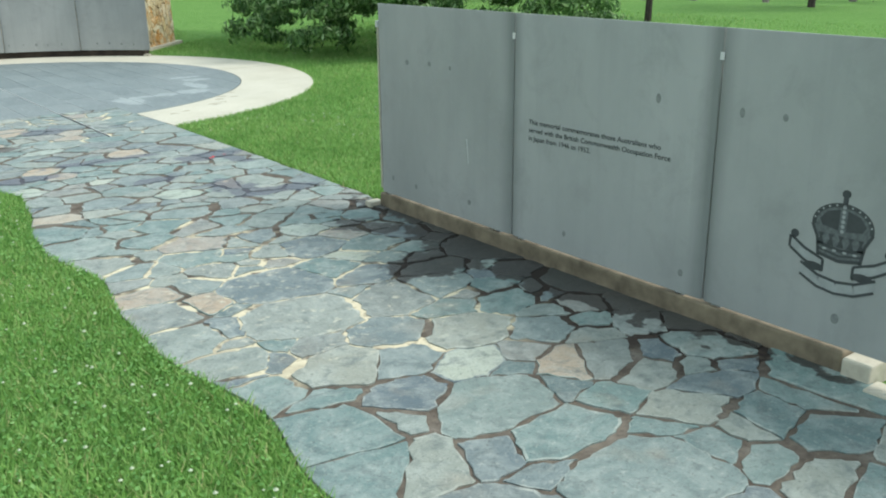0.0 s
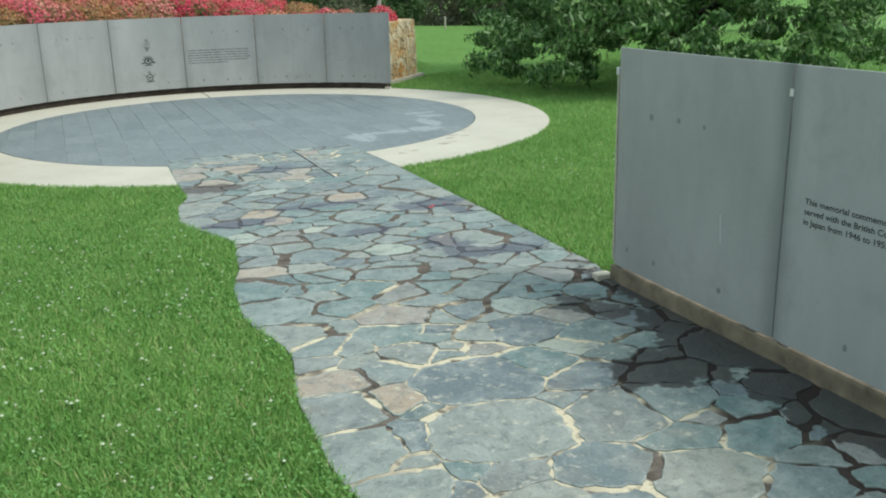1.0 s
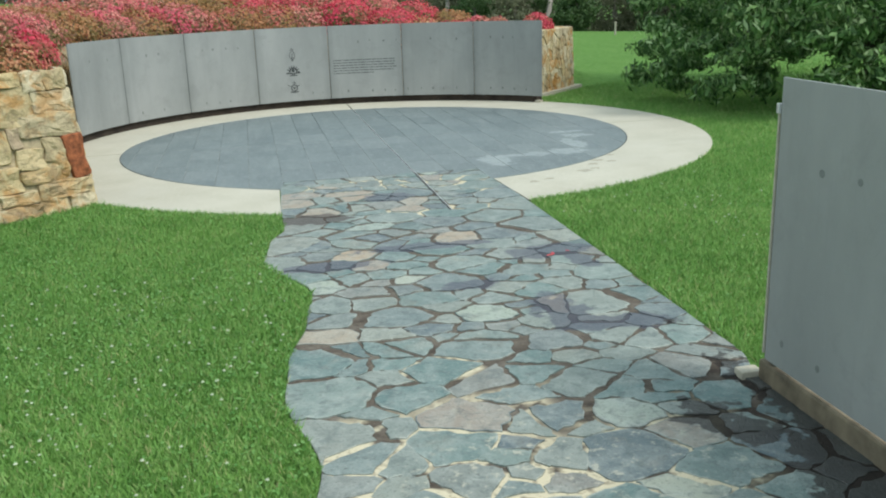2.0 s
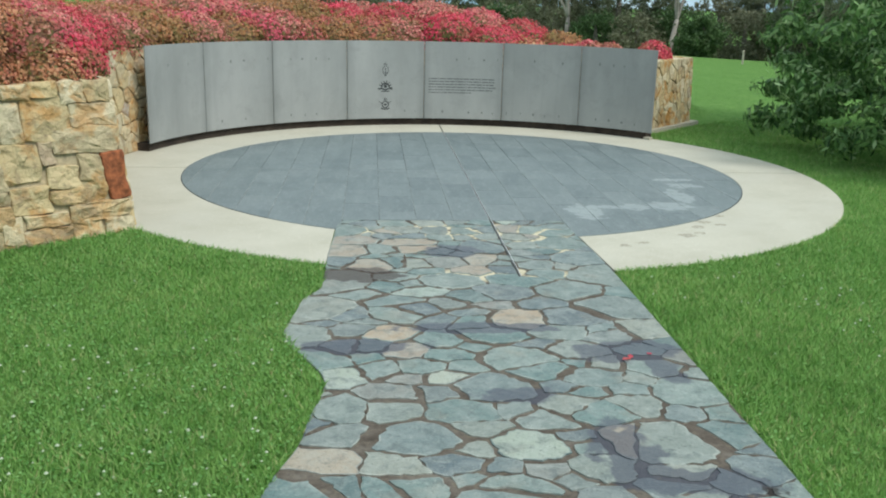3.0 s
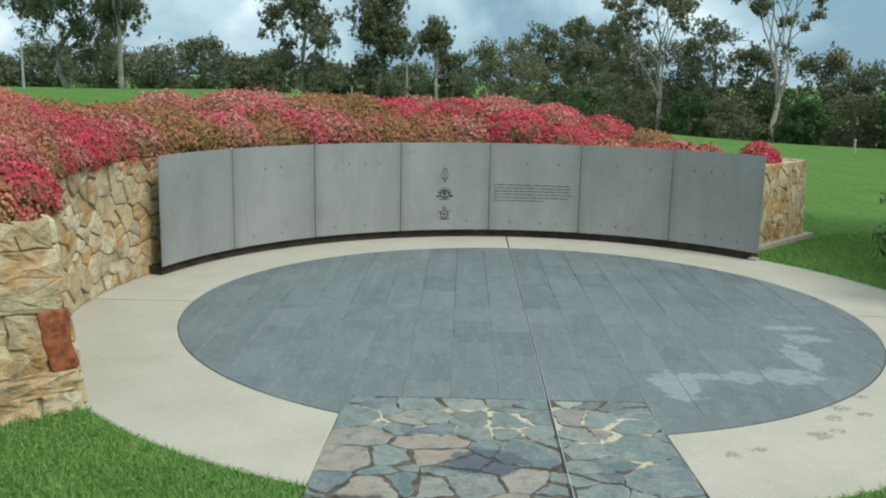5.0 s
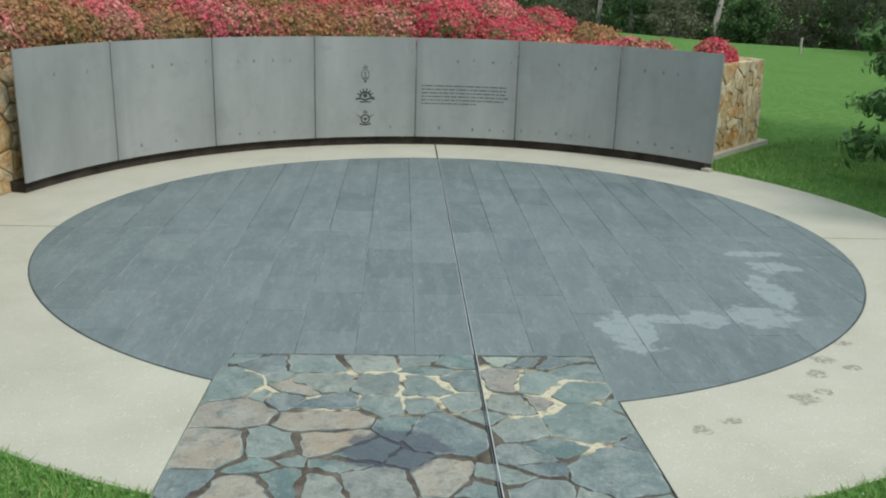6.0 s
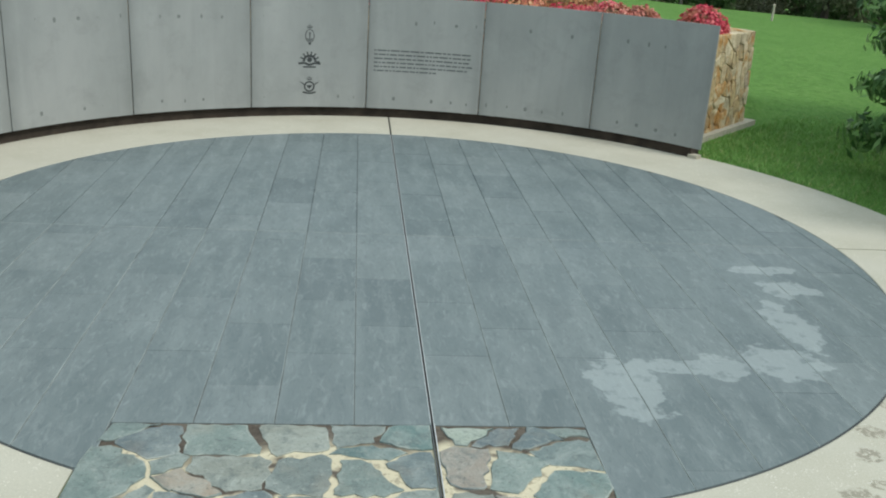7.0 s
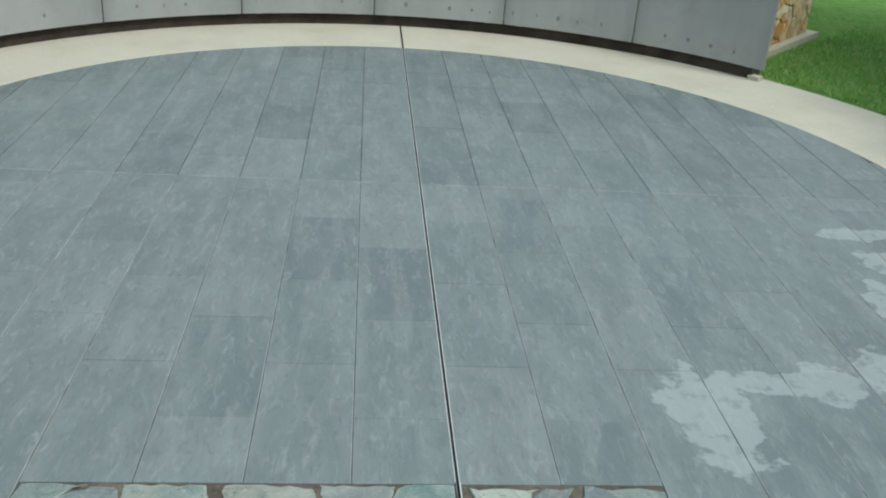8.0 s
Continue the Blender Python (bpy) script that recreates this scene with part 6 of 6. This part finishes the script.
STONES_THIRD_STRETCH = ((-0.83, -3.81, 0.22), (0.27, -4.09, 0.36), (-0.18, -4.13, 0.28), (-1.08, -4.16, 0.20), (-0.37, -4.20, 0.22), (-0.85, -4.30, 0.25), (-0.53, -4.34, 0.17),
                        (-1.33, -4.40, 0.36), (0.52, -4.41, 0.37), (-0.68, -4.44, 0.19), (-0.84, -4.52, 0.24), (-1.12, -4.53, 0.20), (0.16, -4.58, 0.30), (-0.59, -4.63, 0.19),
                        (-0.41, -4.67, 0.19), (0.57, -4.77, 0.27), (-1.09, -4.78, 0.20), (0.05, -4.82, 0.23), (-1.39, -4.86, 0.24), (-0.32, -4.87, 0.26), (-1.12, -5.00, 0.18),
                        (-0.98, -5.00, 0.18), (0.08, -5.08, 0.23), (0.44, -5.09, 0.20), (-0.57, -5.13, 0.17), (-0.24, -5.18, 0.30), (-0.72, -5.27, 0.19), (0.43, -5.31, 0.23),
                        (-0.92, -5.32, 0.18), (-0.14, -5.36, 0.22), (0.10, -5.42, 0.22), (-0.39, -5.53, 0.31), (-0.90, -5.58, 0.20))
STONES_SECOND_STRETCH = ((0.52, -5.60, 0.31), (-0.09, -5.71, 0.20), (0.23, -5.74, 0.20), (-1.11, -5.74, 0.24), (-0.57, -5.77, 0.23), (-0.87, -5.79, 0.19), (0.05, -5.83, 0.22),
                         (-0.20, -5.89, 0.20), (-1.10, -5.99, 0.18), (0.54, -6.02, 0.23), (0.27, -6.10, 0.33), (-0.65, -6.24, 0.16), (-0.88, -6.25, 0.17), (-0.06, -6.29, 0.21),
                         (0.57, -6.32, 0.21), (-0.41, -6.41, 0.16), (-0.77, -6.42, 0.18), (-1.11, -6.42, 0.16), (0.41, -6.43, 0.16), (-0.91, -6.45, 0.17), (0.13, -6.46, 0.15),
                         (-1.24, -6.51, 0.25), (0.19, -6.56, 0.18), (-0.49, -6.56, 0.30), (-1.12, -6.62, 0.18), (0.52, -6.64, 0.20), (0.31, -6.67, 0.20), (-0.71, -6.74, 0.23),
                         (-0.09, -6.76, 0.16), (-0.96, -6.78, 0.18), (0.15, -6.79, 0.15), (-0.32, -6.87, 0.19), (-1.22, -6.88, 0.29), (0.51, -6.88, 0.20), (-0.55, -6.91, 0.23))
STONES_BY_WALL = ((0.35, -6.99, 0.23), (0.18, -7.01, 0.18), (-0.17, -7.02, 0.24), (0.52, -7.08, 0.18), (-0.01, -7.14, 0.17), (-1.29, -7.25, 0.27), (-1.05, -7.25, 0.15),
                  (-0.33, -7.29, 0.23), (0.37, -7.30, 0.24), (-0.47, -7.35, 0.16), (-0.80, -7.43, 0.25), (-1.16, -7.44, 0.20), (-1.02, -7.51, 0.16), (0.34, -7.55, 0.18),
                  (-0.43, -7.59, 0.19), (-1.24, -7.62, 0.16), (-0.20, -7.66, 0.32), (-0.80, -7.69, 0.20), (0.35, -7.75, 0.24), (-0.47, -7.78, 0.15), (0.09, -7.82, 0.26),
                  (-0.98, -7.84, 0.21), (0.46, -7.95, 0.15), (-0.32, -7.99, 0.26), (0.23, -8.02, 0.18), (-0.65, -8.07, 0.44), (-1.28, -8.12, 0.25), (-0.21, -8.23, 0.29))
STONES_BESIDE_WALL = ((0.12, -8.36, 0.26), (-1.10, -8.39, 0.20), (-1.28, -8.42, 0.24), (-0.75, -8.50, 0.46), (-0.02, -8.56, 0.28), (-0.30, -8.58, 0.33), (0.45, -8.63, 0.25),
                      (-1.20, -8.75, 0.22), (-1.07, -8.87, 0.16), (-0.55, -8.88, 0.28), (0.08, -8.93, 0.24), (-0.90, -9.05, 0.30), (-1.24, -9.07, 0.20), (-0.27, -9.08, 0.32),
                      (-0.66, -9.16, 0.22), (0.35, -9.18, 0.22), (-0.02, -9.28, 0.24), (-0.84, -9.39, 0.24), (-1.22, -9.48, 0.31), (0.37, -9.49, 0.24), (-0.97, -9.55, 0.17),
                      (-0.02, -9.64, 0.25), (-0.62, -9.65, 0.39), (0.19, -9.72, 0.16), (-1.27, -9.72, 0.23), (-0.33, -9.73, 0.15), (-1.07, -9.82, 0.26), (0.40, -9.82, 0.25),
                      (-0.26, -9.89, 0.21), (-0.78, -9.91, 0.18), (-0.56, -9.96, 0.31), (0.13, -10.07, 0.22))
SANDY_STONES = ((0.10, -2.53, 0.18), (-0.87, -2.64, 0.14), (0.24, -2.77, 0.11), (-1.12, -2.89, 0.29), (-0.71, -2.95, 0.24), (-0.65, -3.13, 0.23), (-1.16, -3.19, 0.29), (-0.22, -3.39, 0.20),
                (-0.98, -3.54, 0.29), (-0.30, -3.66, 0.19), (-0.15, -4.61, 0.30), (-0.87, -4.81, 0.24), (-0.79, -5.07, 0.20), (0.09, -6.06, 0.19), (-1.14, -6.21, 0.21),
                (-0.69, -7.21, 0.28), (0.07, -7.56, 0.22), (-1.22, -7.84, 0.22), (-1.06, -8.09, 0.24), (-0.19, -9.58, 0.22), (-0.01, -9.84, 0.21), (-0.31, -10.14, 0.15))
PALE_STONES = ((0.13, -2.30, 0.13), (-0.65, -4.12, 0.22), (-0.61, -5.41, 0.16), (-1.14, -5.41, 0.24), (-0.32, -6.10, 0.25), (-0.09, -7.36, 0.23), (-0.12, -7.92, 0.18), (-0.48, -9.34, 0.24),
               (-0.11, -10.11, 0.25))
# squared stones at the end of the rubble wing wall: along the wall and up, from and to
WING_STONES = ((0.60, 0.80, 1.00, 1.115), (0.41, 0.60, 1.01, 1.115), (0.22, 0.41, 0.955, 1.115), (0.03, 0.22, 0.965, 1.115), (0.36, 0.68, 0.715, 1.005), (0.02, 0.35, 0.79, 0.955), (0.69, 0.84, 0.715, 0.995),
               (0.02, 0.50, 0.595, 0.785), (0.62, 0.92, 0.425, 0.705), (0.51, 0.615, 0.545, 0.705), (0.36, 0.60, 0.37, 0.54), (0.175, 0.355, 0.42, 0.59), (0.175, 0.345, 0.245, 0.415), (0.35, 0.59, 0.245, 0.365),
               (0.60, 0.88, 0.22, 0.42), (0.49, 0.80, 0.105, 0.215), (0.02, 0.48, 0.115, 0.24), (0.50, 0.82, -0.02, 0.10), (0.25, 0.495, -0.02, 0.11), (0.02, 0.245, -0.02, 0.11), (0.82, 0.97, 0.02, 0.215))
PIER_LEN, PIER_TOP = 1.86, 0.985


build_far_wall()
build_near_wall()
build_kerb()
build_wing_left()
build_wing_right()
build_azaleas()
build_trees()
for px, py, turn, size in ((0.31, -5.22, 20, 0.05), (0.34, -5.19, 80, 0.045), (0.45, -5.15, 140, 0.03)):
    fallen_petal(px, py, turn, size)
for lamp_b, lamp_d, lamp_e in ((-25.7, 62, 1.6), (-3.6, 85, 0.9), (-7.0, 90, 1.0)):
    street_lamp(lamp_b, lamp_d, lamp_e)
marker_post(9.9, 17.0)
build_groove()
build_grass()
build_ring()
build_disc()
build_arc_wall()
build_path()
